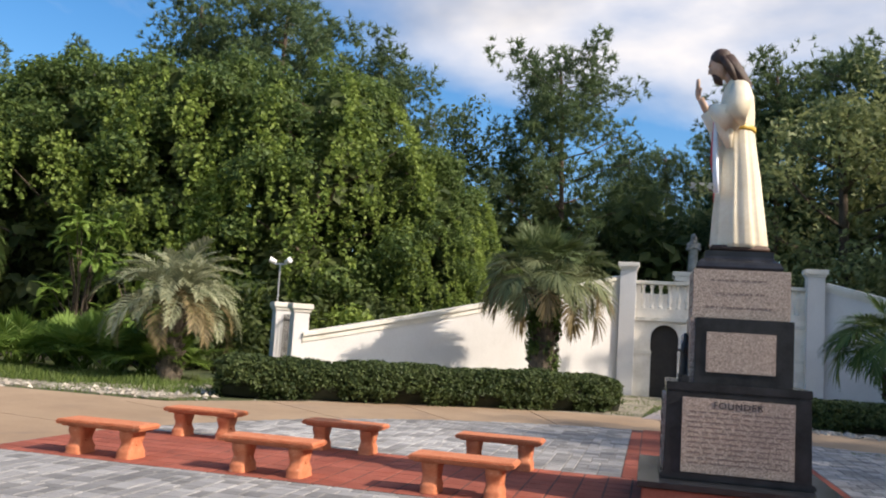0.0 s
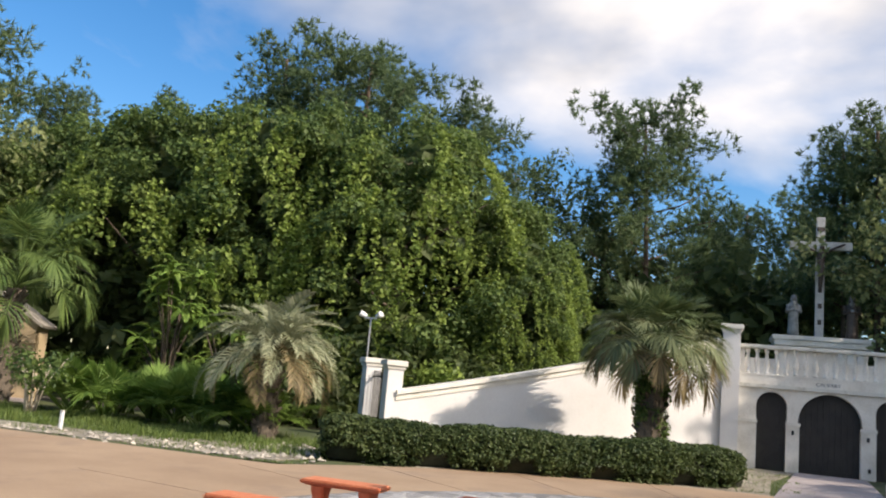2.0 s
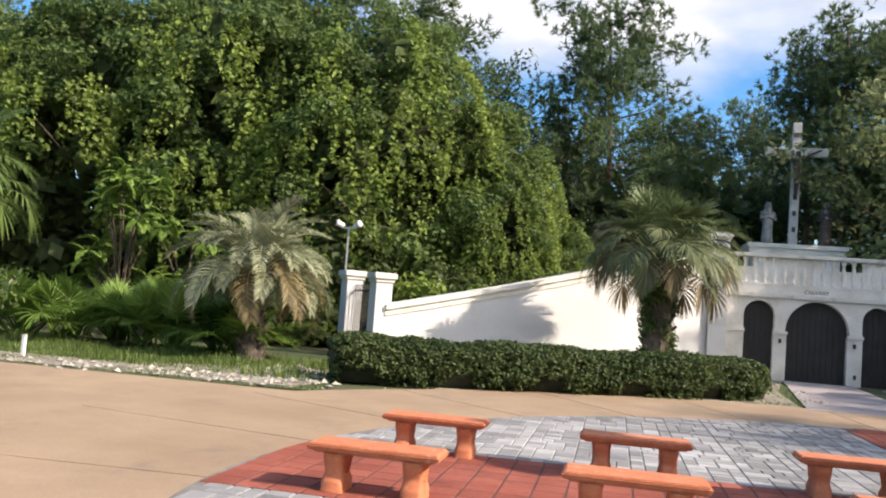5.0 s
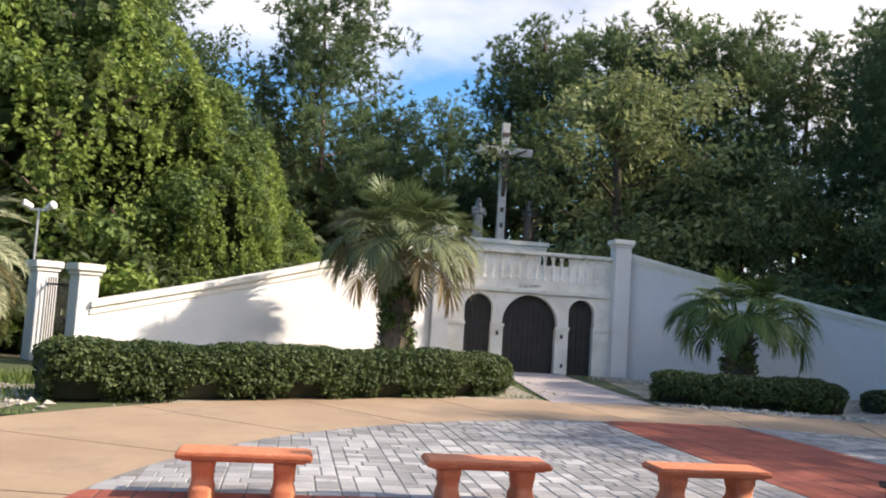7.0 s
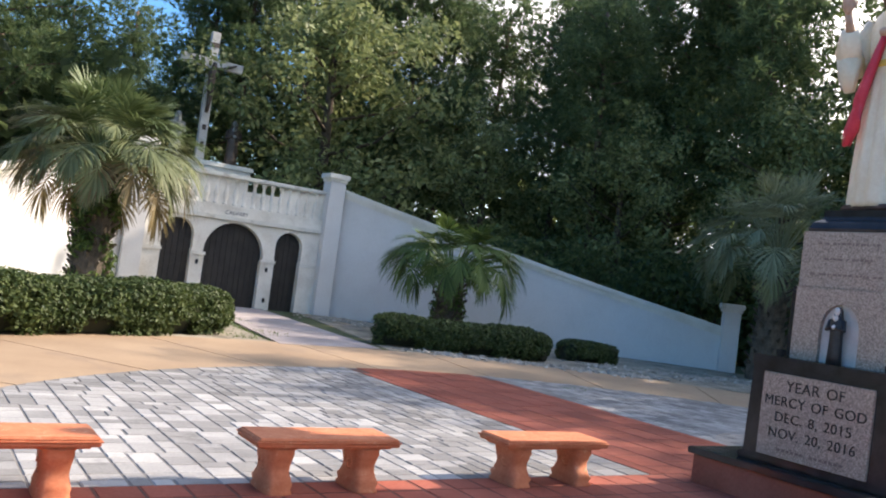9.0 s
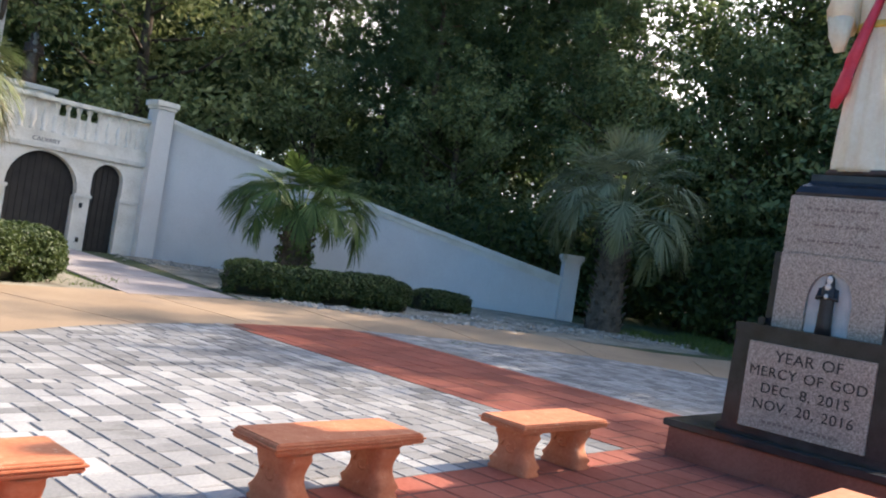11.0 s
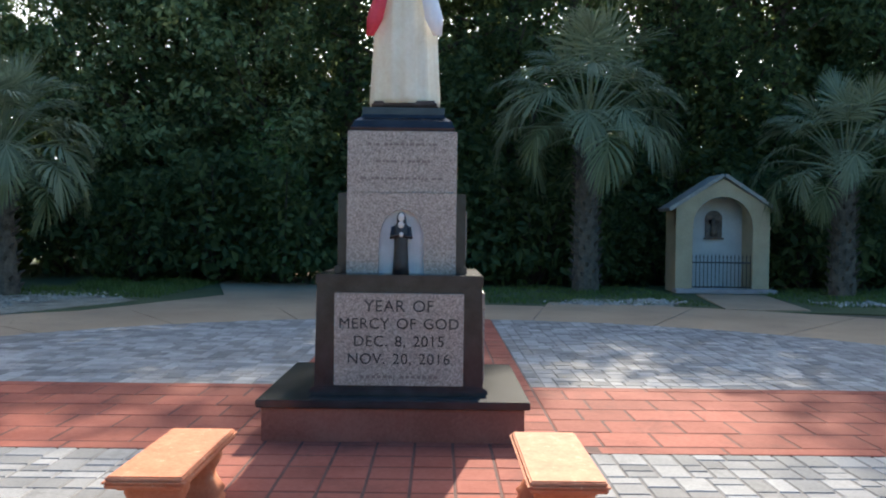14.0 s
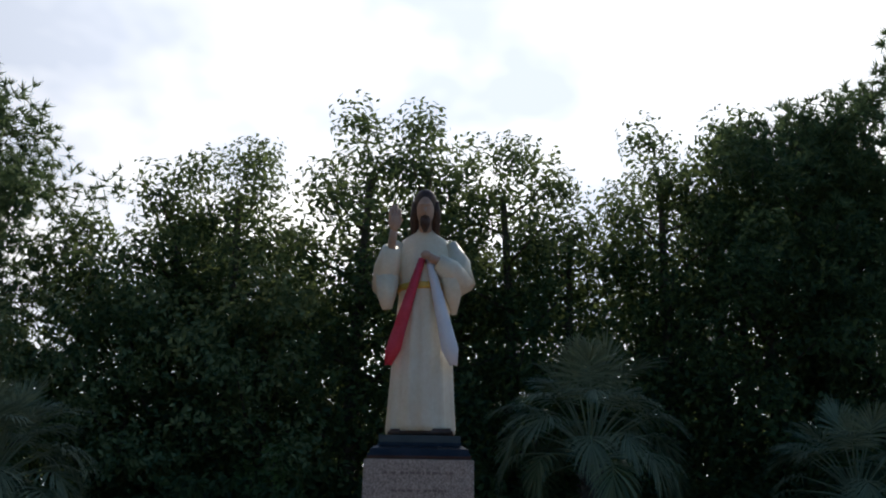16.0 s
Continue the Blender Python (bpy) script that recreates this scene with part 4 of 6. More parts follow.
    ray(.05, .31, .035, .085, 2)
    box(bm, -.30, .32, -.31, .31, -.05, .02, .02)
    bm.faces.ensure_lookup_table()
    for f in bm.faces:
        if all(v.co.z < .021 for v in f.verts) and abs(f.calc_center_median().z) < .06:
            if max(abs(v.co.x) for v in f.verts) > 0.27 or f.calc_center_median().z < -.02:
                f.material_index = 6
    for v in bm.verts:
        v.co.x += 0.052 * max(0, v.co.z - 0.1) - (0.07 if v.co.y < -0.2 and v.co.x > 0.25 else 0)
    bmesh.ops.recalc_face_normals(bm, faces=bm.faces)
    ob = part("saint_statue", bm, [M["robe"], M["red_ray"], M["white_ray"], M["skin"], M["gold"], M["hair"], M["rock_brown"]], smooth=True)
    ob.matrix_basis = pose(MX + 0.02, MY, 2.77, 0, 0, 180)
    ob.scale = (0.97, 0.90, 1.045)
    tagged(ob, "painted robed statue with red and white rays, on the granite pedestal", "statue")


# ---- benches ----
def bench(x, y):
    t = thing("bench", "orange terracotta-coloured cast concrete bench with carved legs", "bench", x, y, 0.03, group="benches along the red path")
    bm = bx(-0.50, 0.50, -0.155, 0.155, 0.325, 0.345, 0.006)
    box(bm, -0.545, 0.545, -0.20, 0.20, 0.345, 0.372, 0.008)
    box(bm, -0.555, 0.555, -0.21, 0.21, 0.372, 0.382, 0.004)
    box(bm, -0.545, 0.545, -0.20, 0.20, 0.382, 0.405, 0.008, 0.03)
    part("seat", bm, M["bench"], t)
    for s in (-1, 1):
        bm = bmesh.new()
        prof = [(0.00, .178, .085), (.035, .182, .086), (.05, .168, .080), (.085, .178, .084), (.115, .160, .076), (.16, .128, .070), (.20, .122, .070), (.245, .145, .074), (.285, .162, .080), (.31, .155, .077), (.325, .170, .086)]
        n = 20
        rings = []
        for z, hw, ht in prof:
            ring = []
            for k in range(n):
                a = 2 * math.pi * k / n
                ca, sa = math.cos(a), math.sin(a)
                ex = 0.45
                u = math.copysign(abs(ca) ** ex, ca)
                v = math.copysign(abs(sa) ** ex, sa)
                w = 1 + 0.045 * math.sin(6 * a + z * 46) * math.sin(z * 52 + 0.6)
                ring.append(bm.verts.new((s * 0.33 + 1.2 * ht * u * w, hw * v * w, z)))
            rings.append(ring)
        for a, b in zip(rings, rings[1:]):
            for k in range(n):
                bm.faces.new((a[k], a[(k + 1) % n], b[(k + 1) % n], b[k]))
        bm.faces.new(rings[-1])
        bm.faces.new(rings[0][::-1])
        leg = part("leg", bm, M["bench"], t, smooth=True)
        # scroll in relief on both broad faces
        for side in (-1, 1):
            vv, ff = [], []
            sp = [(s * 0.33 + side * 0.078, 0.075 * (1 - i / 15) * math.cos(i * 0.62), 0.20 + 0.075 * (1 - i / 15) * math.sin(i * 0.62)) for i in range(14)]
            tube(vv, ff, sp, [0.013] * 14, 5)
            part("scroll", mesh_np("scroll", vv, ff, M["bench"], True), None, leg)
    return t


def benches():
    first = bench(-5.94, 10.57)
    for x, y in ((-3.88, 10.57), (-1.80, 10.57), (-5.98, 8.44), (-3.93, 8.44), (-1.80, 8.44)):
        copy_thing(first, pose(x, y, 0.03))


# ---- roadside shrines ----
def shrine(x, y, rz, label):
    """A small gabled niche shrine facing its local -y."""
    t = thing("shrine", label, "shrine", x, y, 0.02, rz)
    w, d, e, pk = 1.38, 1.1, 2.55, 3.45
    part("step", bx(-w - 0.1, w + 0.1, -0.45, 0.0, 0, 0.12, 0.02), M["walk"], t)
    for s in (-1, 1):
        a, b = sorted((s * 0.88, s * w))
        part("pier", bx(a, b, 0, d, 0, e, 0.012), M["shrine_wall"], t)
        a, b = sorted((s * 0.86, s * (w + 0.03)))
        part("impost", bx(a, b, -0.03, 0.3, 1.86, 1.94, 0.01), M["shrine_wall"], t)
    # gable with the arch cut out
    bm = bmesh.new()
    pts = [(-w, e - 0.02), (0, pk - 0.1), (w, e - 0.02), (w, 1.94), (0.88, 1.94)]
    pts += [(0.88 * math.cos(a), 1.94 + 0.88 * math.sin(a)) for a in [math.pi * i / 14 for i in range(1, 14)]]
    pts += [(-0.88, 1.94), (-w, 1.94)]
    f = bm.faces.new([bm.verts.new((px, 0.004, pz)) for px, pz in pts])
    r = bmesh.ops.extrude_face_region(bm, geom=[f])
    for v in r["geom"]:
        if isinstance(v, bmesh.types.BMVert):
            v.co.y += 0.3
    bmesh.ops.triangulate(bm, faces=[q for q in bm.faces if len(q.verts) > 4])
    bmesh.ops.recalc_face_normals(bm, faces=bm.faces)
    part("gable", bm, M["shrine_wall"], t)
    part("back_wall", bx(-0.88, 0.88, d - 0.2, d - 0.01, 0, 2.95, 0.0), M["shrine_inside"], t)
    for s in (-1, 1):
        ang = math.degrees(math.atan2(pk - e, w))
        L = math.hypot(w, pk - e) + 0.22
        bm = bx(0, L, -0.12, d + 0.1, 0, 0.11, 0.012)
        ob = part("roof_slab", bm, M["shrine_roof"], t)
        ob.matrix_basis = pose(0, 0, pk - 0.05) @ (pose(0, 0, 0, 0, ang, 0) if s > 0 else pose(0, d - 0.02, 0, 0, 0, 180) @ pose(0, 0, 0, 0, ang, 0))
    # relief plaque
    part("plaque", bx(-0.26, 0.26, d - 0.27, d - 0.2, 1.62, 2.18, 0.03), M["relief_brown"], t, "dark brown carved relief plaque")
    part("plaque_top", lathe([(0.26, 0), (0.26, 0.06), (0.2, 0.07)], 16, pose(0, d - 0.20, 2.18, 90, 0, 0)), M["relief_brown"], t)
    part("plaque_shelf", bx(-0.3, 0.3, d - 0.32, d - 0.2, 1.56, 1.62, 0.015), M["relief_brown"], t)
    part("figure_relief", lathe([(0.10, 1.66), (0.12, 1.8), (0.07, 2.0), (0.09, 2.1), (0.03, 2.2)], 10, pose(0, d - 0.27, 0)), M["relief_brown"], t, smooth=True)
    fence = part("fence", bx(-0.88, 0.88, 0.08, 0.11, 0.14, 0.18), M["iron"], t, "black wrought iron spear-topped fence")
    part("rail", bx(-0.88, 0.88, 0.08, 0.11, 0.86, 0.90), M["iron"], fence)
    for i in range(16):
        px = -0.86 + i * 1.72 / 15
        part("picket", lathe([(0.011, 0.05), (0.011, 1.0), (0.022, 1.03), (0.002, 1.13)], 6, pose(px, 0.095, 0)), M["iron"], fence)
    return t


# ---- palms ----
def feather_frond(rng, length, up, bend, leaflet, n=34, width=0.03, hang=0.0):
    """A pinnate frond along +x: a curved midrib with two rows of narrow leaflets."""
    verts, faces = [], []
    pts, dirs = [], []
    p = np.zeros(3)
    for i in range(n + 6):
        s = i / (n + 5)
        a = up - bend * s ** 1.25
        d = np.array([math.cos(a), 0, math.sin(a)])
        pts.append(p.copy())
        dirs.append(d)
        p = p + d * length / (n + 5)
    tube(verts, faces, pts[::3] + [pts[-1]], [0.022 * (1 - 0.8 * k / len(pts[::3])) for k in range(len(pts[::3]))] + [0.003], 4)
    for i in range(5, n + 6):
        s = i / (n + 5)
        l = leaflet * (0.35 + 0.65 * math.sin(math.pi * min(1, 0.18 + s * 0.85)))
        for side in (-1, 1):
            d = dirs[i]
            up_v = np.array([-d[2], 0, d[0]])
            fwd = 0.55 + 0.35 * s
            v = np.array([0, side, 0]) * 0.75 + d * fwd + up_v * (0.35 + rng.uniform(-0.15, 0.15))
            v /= np.linalg.norm(v)
            tip = pts[i] + v * l + np.array([0, 0, -(0.16 + hang) * l - rng.uniform(0, 0.2) * l])
            mid = pts[i] + v * l * 0.55
            w = np.cross(v, up_v)
            w = w / (np.linalg.norm(w) + 1e-9) * width * 0.5
            b = len(verts)
            verts += [tuple(pts[i] - w * 0.6), tuple(pts[i] + w * 0.6), tuple(mid + w), tuple(mid - w), tuple(tip)]
            faces += [(b, b + 1, b + 2, b + 3), (b + 3, b + 2, b + 4)]
    return verts, faces


def fan_frond(rng, stalk, blade, up, bend, droop, n=48, width=0.032):
    """A cabbage palm frond along +x: a stalk, then an arching rib from which ribbons radiate on both sides, their tips hanging."""
    verts, faces = [], []
    p = np.zeros(3)
    pts, dirs = [], []
    for i in range(15):
        a = up - bend * (0.25 * i / 6 if i < 6 else 0.25 + 0.75 * (i - 6) / 8)
        d = np.array([math.cos(a), 0, math.sin(a)])
        pts.append(p.copy())
        dirs.append(d)
        p = p + d * (stalk / 6 if i < 6 else blade * 0.55 / 8)
    tube(verts, faces, pts, [0.024 * (1 - 0.05 * k) for k in range(15)], 4)
    for i in range(n):
        u = (i + 0.5) / n * 2 - 1
        k = 6 + int(round(8 * (1 - abs(u)) ** 0.8))
        d = dirs[k]
        up_v = np.array([-d[2], 0, d[0]])
        ang = u * 1.65
        v = d * math.cos(ang) + np.array([0, 1, 0]) * math.sin(ang) + up_v * (0.32 * abs(u) + rng.uniform(-0.10, 0.10))
        v /= np.linalg.norm(v)
        l = blade * (0.62 + 0.22 * math.cos(u * 1.5)) * rng.uniform(0.88, 1.1)
        w = np.cross(v, up_v)
        w = w / (np.linalg.norm(w) + 1e-9) * width * 0.5
        q = pts[k].copy()
        b = len(verts)
        for j, (step, wide) in enumerate(((0.0, 0.5), (0.42, 1.0), (0.30, 0.75), (0.28, 0.12))):
            t = v + np.array([0, 0, -droop * (0.10, 0.35, 0.9, 1.7)[j] * rng.uniform(0.85, 1.15)])
            q = q + t / np.linalg.norm(t) * l * step
            verts += [tuple(q - w * wide), tuple(q + w * wide)]
        faces += [(b + 2 * j, b + 2 * j + 1, b + 2 * j + 3, b + 2 * j + 2) for j in range(3)]
    return verts, faces


def frond_set(seed, kind, length, leaflet, mats, arch=(22, 34), low=0.0, droop=0.35, top=86, young=0.80):
    """Frond meshes from the youngest, upright, to the oldest, which start low degrees above the horizontal."""
    rng = np.random.default_rng(seed)
    out = []
    for i in range(8):
        a = i / 7
        up, bend = radians(top - (top - low) * a), radians(arch[0] + arch[1] * a)
        size = rng.uniform(0.93, 1.05) * (young + (1 - young) * a)
        if kind == "feather":
            v, q = feather_frond(rng, length * size, up, bend, leaflet, hang=droop)
        else:
            v, q = fan_frond(rng, length * size, leaflet * size, up, bend, droop * (0.25 + 1.0 * a))
        out.append(mesh_np("frond", v, q, mats[2] if i == 7 else mats[0] if i > 3 else mats[1]))
    return out


def palm(x, y, h, r, fronds, count, label, seed, ivy=0, scale=1.0, lean=(0, 0), spread=0.66, rise=0.10, flare=1.25):
    rng = np.random.default_rng(seed)
    t = thing("palm_tree", label, "palm tree", x, y, 0)
    verts, faces = [], []
    n = 10
    tube(verts, faces, [(lean[0] * (i / n), lean[1] * (i / n), h * i / n) for i in range(n + 1)], [r * (1 + (flare - 1) * (1 - i / n) ** 1.6 + 0.06 * math.sin(i * 2.1)) for i in range(n + 1)], 12)
    # cut leaf bases in a spiral up the trunk
    k = int(h * 26)
    for i in range(k):
        z = 0.12 + (h - 0.1) * i / k
        a = i * 2.399
        c, s = math.cos(a), math.sin(a)
        wide = r * (1 + (flare - 1) * (1 - z / h) ** 1.6)
        b0 = Vector((lean[0] * z / h + wide * 0.9 * c, lean[1] * z / h + wide * 0.9 * s, z))
        tip = b0 + Vector((c * r * 0.5, s * r * 0.5, 0.13))
        tube(verts, faces, [b0, tip], [0.055, 0.03], 4)
    part("trunk", mesh_np("trunk", verts, faces, M["palm_bark"]), None, t)
    for i in range(count):
        m = fronds[min(7, int(8 * ((i + rng.uniform(0, 0.8)) / count) ** spread))]
        ob = new("frond", m)
        ob.parent = t
        ob.matrix_basis = pose(lean[0], lean[1], h - 0.04 + rise * (1 - i / count), 0, 0, i * 137.5 + rng.uniform(-12, 12)) @ pose(0.05, 0, 0, rng.uniform(-16, 16), rng.uniform(-13, 13), 0)
        s = scale * rng.uniform(0.88, 1.1)
        ob.scale = (s, s, s)
    if ivy:
        cs = [(r * 1.15 * math.cos(a), r * 1.15 * math.sin(a), z) for a, z in zip(rng.uniform(0, 6.3, 60), rng.uniform(0.1, h * 0.95, 60))]
        v, q = leaf_cloud(rng, cs, (0.17, 0.17, 0.3), ivy, 0.17, slim=0.35, droop=0.9)
        part("clinging_fern", mesh_np("clinging_fern", v, q, M["palmetto"]), None, t, "green fern growing on the trunk")
    return t


def palms():
    pale = frond_set(3, "feather", 2.1, 0.56, (M["frond_pale"], M["frond_pale"], M["frond_dry"]), (60, 64), 22, 0.0)
    cabbage = frond_set(5, "fan", 1.30, 0.86, (M["frond_olive"], M["frond_green"], M["frond_dry"]), (14, 92), 10, 0.5, 74, 0.74)
    dark = frond_set(8, "fan", 1.30, 0.80, (M["palmetto"], M["palmetto"], M["palmetto"]), (26, 84), 24, 0.5, 62, 0.76)
    grey = frond_set(11, "fan", 1.40, 1.0, (M["frond_grey"], M["frond_grey"], M["frond_olive"]), (16, 98), 8, 0.66, 84, 0.84)
    # the grey palm's shapes in a darker green, shade put into the colour
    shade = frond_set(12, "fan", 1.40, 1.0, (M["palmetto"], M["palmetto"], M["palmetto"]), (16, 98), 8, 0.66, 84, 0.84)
    palm(-12.3, 19.9, 2.0, 0.25, pale, 62, "pale grey-green pindo palm with a thick rough trunk", 1, scale=1.06, rise=0.25)
    palm(-3.05, 24.5, 3.05, 0.33, cabbage, 92, "green cabbage palm with ferns on its trunk, before the white wall", 2, ivy=3200, scale=1.12, spread=0.86, rise=0.25)
    palm(6.6, 24.9, 1.75, 0.35, dark, 60, "small dark green palm with arching fronds before the white wall", 3, ivy=900, scale=1.12, spread=0.78, rise=0.15)
    palm(14.4, 20.1, 3.15, 0.34, grey, 50, "grey-green palm with drooping fronds at the wall's end", 4, scale=1.16, spread=0.84, rise=0.5, flare=1.6)
    palm(18.5, 4.75, 4.6, 0.32, grey, 40, "tall shaded palm with long drooping fronds", 5, scale=1.5, spread=0.8, rise=0.5)
    palm(17.8, -2.6, 3.5, 0.30, grey, 38, "shaded palm with drooping fronds beside the shrine", 6, scale=1.22, spread=0.8, rise=0.4)
    palm(-22.0, 21.0, 3.5, 0.26, shade, 40, "palm with hanging fronds, coloured dark for shade, before a shrine", 7, scale=1.22, spread=0.8, rise=0.4)
    # saw palmettos along the verge
    rng = np.random.default_rng(21)
    small = frond_set(22, "fan", 0.62, 0.66, (M["sumac"], M["sumac"], M["frond_green"]), (12, 40), 30, 0.25)
    spots = [(-19.4 + i * 0.62 + rng.uniform(-0.3, 0.3), 20.7 + rng.uniform(-0.4, 1.1)) for i in range(12)]
    for x, y in spots:
        t = thing("saw_palmetto", "low green saw palmetto clump in the verge", "palmetto", x, y, 0, rng.uniform(0, 360), "saw palmettos on the verge")
        for i in range(20):
            ob = new("frond", small[rng.integers(1, 7)])
            ob.parent = t
            ob.matrix_basis = pose(rng.uniform(-0.25, 0.25), rng.uniform(-0.25, 0.25), 0.1, 0, 0, i * 137.5)
            s = rng.uniform(0.9, 1.6)
            ob.scale = (s, s, s)


# ---- trees ----
def broadleaf(seed, h, reach, leaves, size, material, label, clump=1.25):
    rng = np.random.default_rng(seed)
    t = thing("broadleaf_tree", label, "tree")
    me, ends = trunk_mesh(rng, h * 0.93, 0.22 + h * 0.008, 20, reach, 0.18, M["bark"])
    part("trunk", me, None, t)
    extra = ends[rng.integers(0, len(ends), 90)] + rng.normal(size=(90, 3)) * np.array([1.1, 1.1, 0.9])
    tip = np.stack([rng.normal(size=14) * 0.5, rng.normal(size=14) * 0.5, h * rng.uniform(0.80, 1.10, 14)], 1)
    v, q = leaf_cloud(rng, np.concatenate([ends, extra, tip]), (clump * 0.8, clump * 0.8, clump * 0.6), leaves, size)
    part("crown", mesh_np("crown", v, q, material), None, t)
    return t


def vine_tree(seed, h, reach, label, floor=0.12):
    """A tree smothered by creepers: bulging masses of leaves with dark hollows between them, hung with garlands of vine."""
    rng = np.random.default_rng(seed)
    t = thing("vine_covered_tree", label, "tree")
    me, ends = trunk_mesh(rng, h * 0.9, 0.34, 18, reach * 0.8, 0.25, M["bark"])
    part("trunk", me, None, t)

    def skin(f, a, k=1.0):
        wide = reach * (math.sqrt(max(0.03, 1 - ((f - 0.4) / 0.62) ** 2)) if f > 0.4 else 0.72 + 0.68 * f)
        return np.array([wide * k * math.cos(a), wide * k * math.sin(a), h * f])

    cs = [skin(rng.uniform(floor, 0.98) ** 0.8, k * 2.4 + rng.uniform(-0.3, 0.3), rng.uniform(0.70, 1.06)) for k in range(100)]
    v, q = leaf_cloud(rng, cs, (0.80, 0.80, 0.58), 25000, 0.20, droop=0.4, slim=0.6)
    part("crown", mesh_np("crown", v, q, M["vine"]), None, t)
    # the shaded inside
    cs = [skin(rng.uniform(0.05, 0.9), k * 2.4, rng.uniform(0.2, 0.72)) for k in range(60)]
    v, q = leaf_cloud(rng, cs, (1.1, 1.1, 0.9), 2600, 0.62, slim=0.7)
    part("inner_leaves", mesh_np("inner_leaves", v, q, M["broad"]), None, t)
    # garlands: strands of leaves that start together on the crown and hang down its side
    cl = []
    for k in range(34):
        a0, f0 = k * 2.4 + rng.normal() * 0.2, rng.uniform(max(0.40, floor + 0.08), 0.97)
        for j in range(rng.integers(3, 9)):
            a, f = a0 + rng.normal() * 0.09, f0 + rng.normal() * 0.02
            p = skin(min(0.99, f), a, 1.07)
            low = max(0.5, floor * h - 1.0, p[2] - rng.uniform(1.0, 5.5))
            out = np.array([math.cos(a), math.sin(a), 0.0])
            while p[2] > low:
                cl.append(p + rng.normal(size=3) * 0.03)
                edge = skin(min(0.99, max(0.02, p[2] / h)), a, 1.09)
                p = p + np.array([rng.normal() * 0.07, rng.normal() * 0.07, -rng.uniform(0.04, 0.16)]) + out * max(-0.06, min(0.12, np.dot(edge - p, out)))
    v, q = leaf_cloud(rng, cl, (0.13, 0.13, 0.12), 16500, 0.17, droop=0.6, slim=0.66)
    part("hanging_vine", mesh_np("hanging_vine", v, q, M["vine_light"]), None, t, "light green vines hanging in garlands")
    return t


def pine(seed, h, reach, label, first=0.35, tufts=17):
    """A tall pine: a bare trunk, and rounded bunches of needle tufts at the limbs' ends."""
    rng = np.random.default_rng(seed)
    t = thing("pine_tree", label, "tree")
    me, ends = trunk_mesh(rng, h, 0.24, 24, reach, first, M["pine_bark"], 0.5, 0.45)
    part("trunk", me, None, t)
    ends = np.concatenate([ends, ends[rng.integers(0, len(ends), 120)] + rng.normal(size=(120, 3)) * np.array([0.95, 0.95, 0.6])])
    size = rng.uniform(0.5, 1.0, len(ends))
    n = len(ends) * tufts
    o = rng.normal(size=(n, 3))
    o /= np.linalg.norm(o, axis=1)[:, None]
    c = np.repeat(ends, tufts, 0) + o * (np.repeat(size, tufts) * rng.uniform(0.4, 1.1, n))[:, None]
    k = 12
    p = np.repeat(c, k, 0)
    d = rng.normal(size=(n * k, 3)) * 0.8 + np.repeat(o, k, 0) * 0.8 + np.array([0, 0, 0.3])
    d /= np.linalg.norm(d, axis=1)[:, None]
    l = rng.uniform(0.24, 0.44, n * k)[:, None]
    w = np.cross(d, rng.normal(size=d.shape))
    w = w / np.linalg.norm(w, axis=1)[:, None] * 0.034
    v = np.stack([p - w, p + w, p + d * l], 1).reshape(-1, 3)
    part("crown", mesh_np("crown", v, np.arange(len(v)).reshape(-1, 3), M["needle"]), None, t)
    return t


def shrub(seed, h, r, leaves, size, material, label, bark="bark", stems=9, bare=0.0):
    rng = np.random.default_rng(seed)
    t = thing("shrub", label, "shrub")
    verts, faces, tips = [], [], []
    for i in range(stems):
        a = i * 2.4
        e = (r * rng.uniform(0.3, 0.85) * math.cos(a), r * rng.uniform(0.3, 0.85) * math.sin(a), h * rng.uniform(0.55, 0.95))
        tube(verts, faces, [(0.1 * math.cos(a), 0.1 * math.sin(a), 0), (e[0] * 0.4, e[1] * 0.4, e[2] * 0.55), e], [0.045, 0.03, 0.012], 5)
        tips += [e, tuple(np.array(e) * 0.75)] + ([] if bare else [(e[0] * 1.1, e[1] * 1.1, e[2] * 0.5), (e[0], e[1], e[2] * 0.25)])
    part("stem", mesh_np("stem", verts, faces, M[bark], True), None, t)
    v, q = leaf_cloud(rng, tips, (r * 0.42, r * 0.42, h * 0.18), leaves, size)
    v[:, 2] = np.maximum(v[:, 2], 0.02)
    part("foliage", mesh_np("foliage", v, q, material), None, t)
    return t


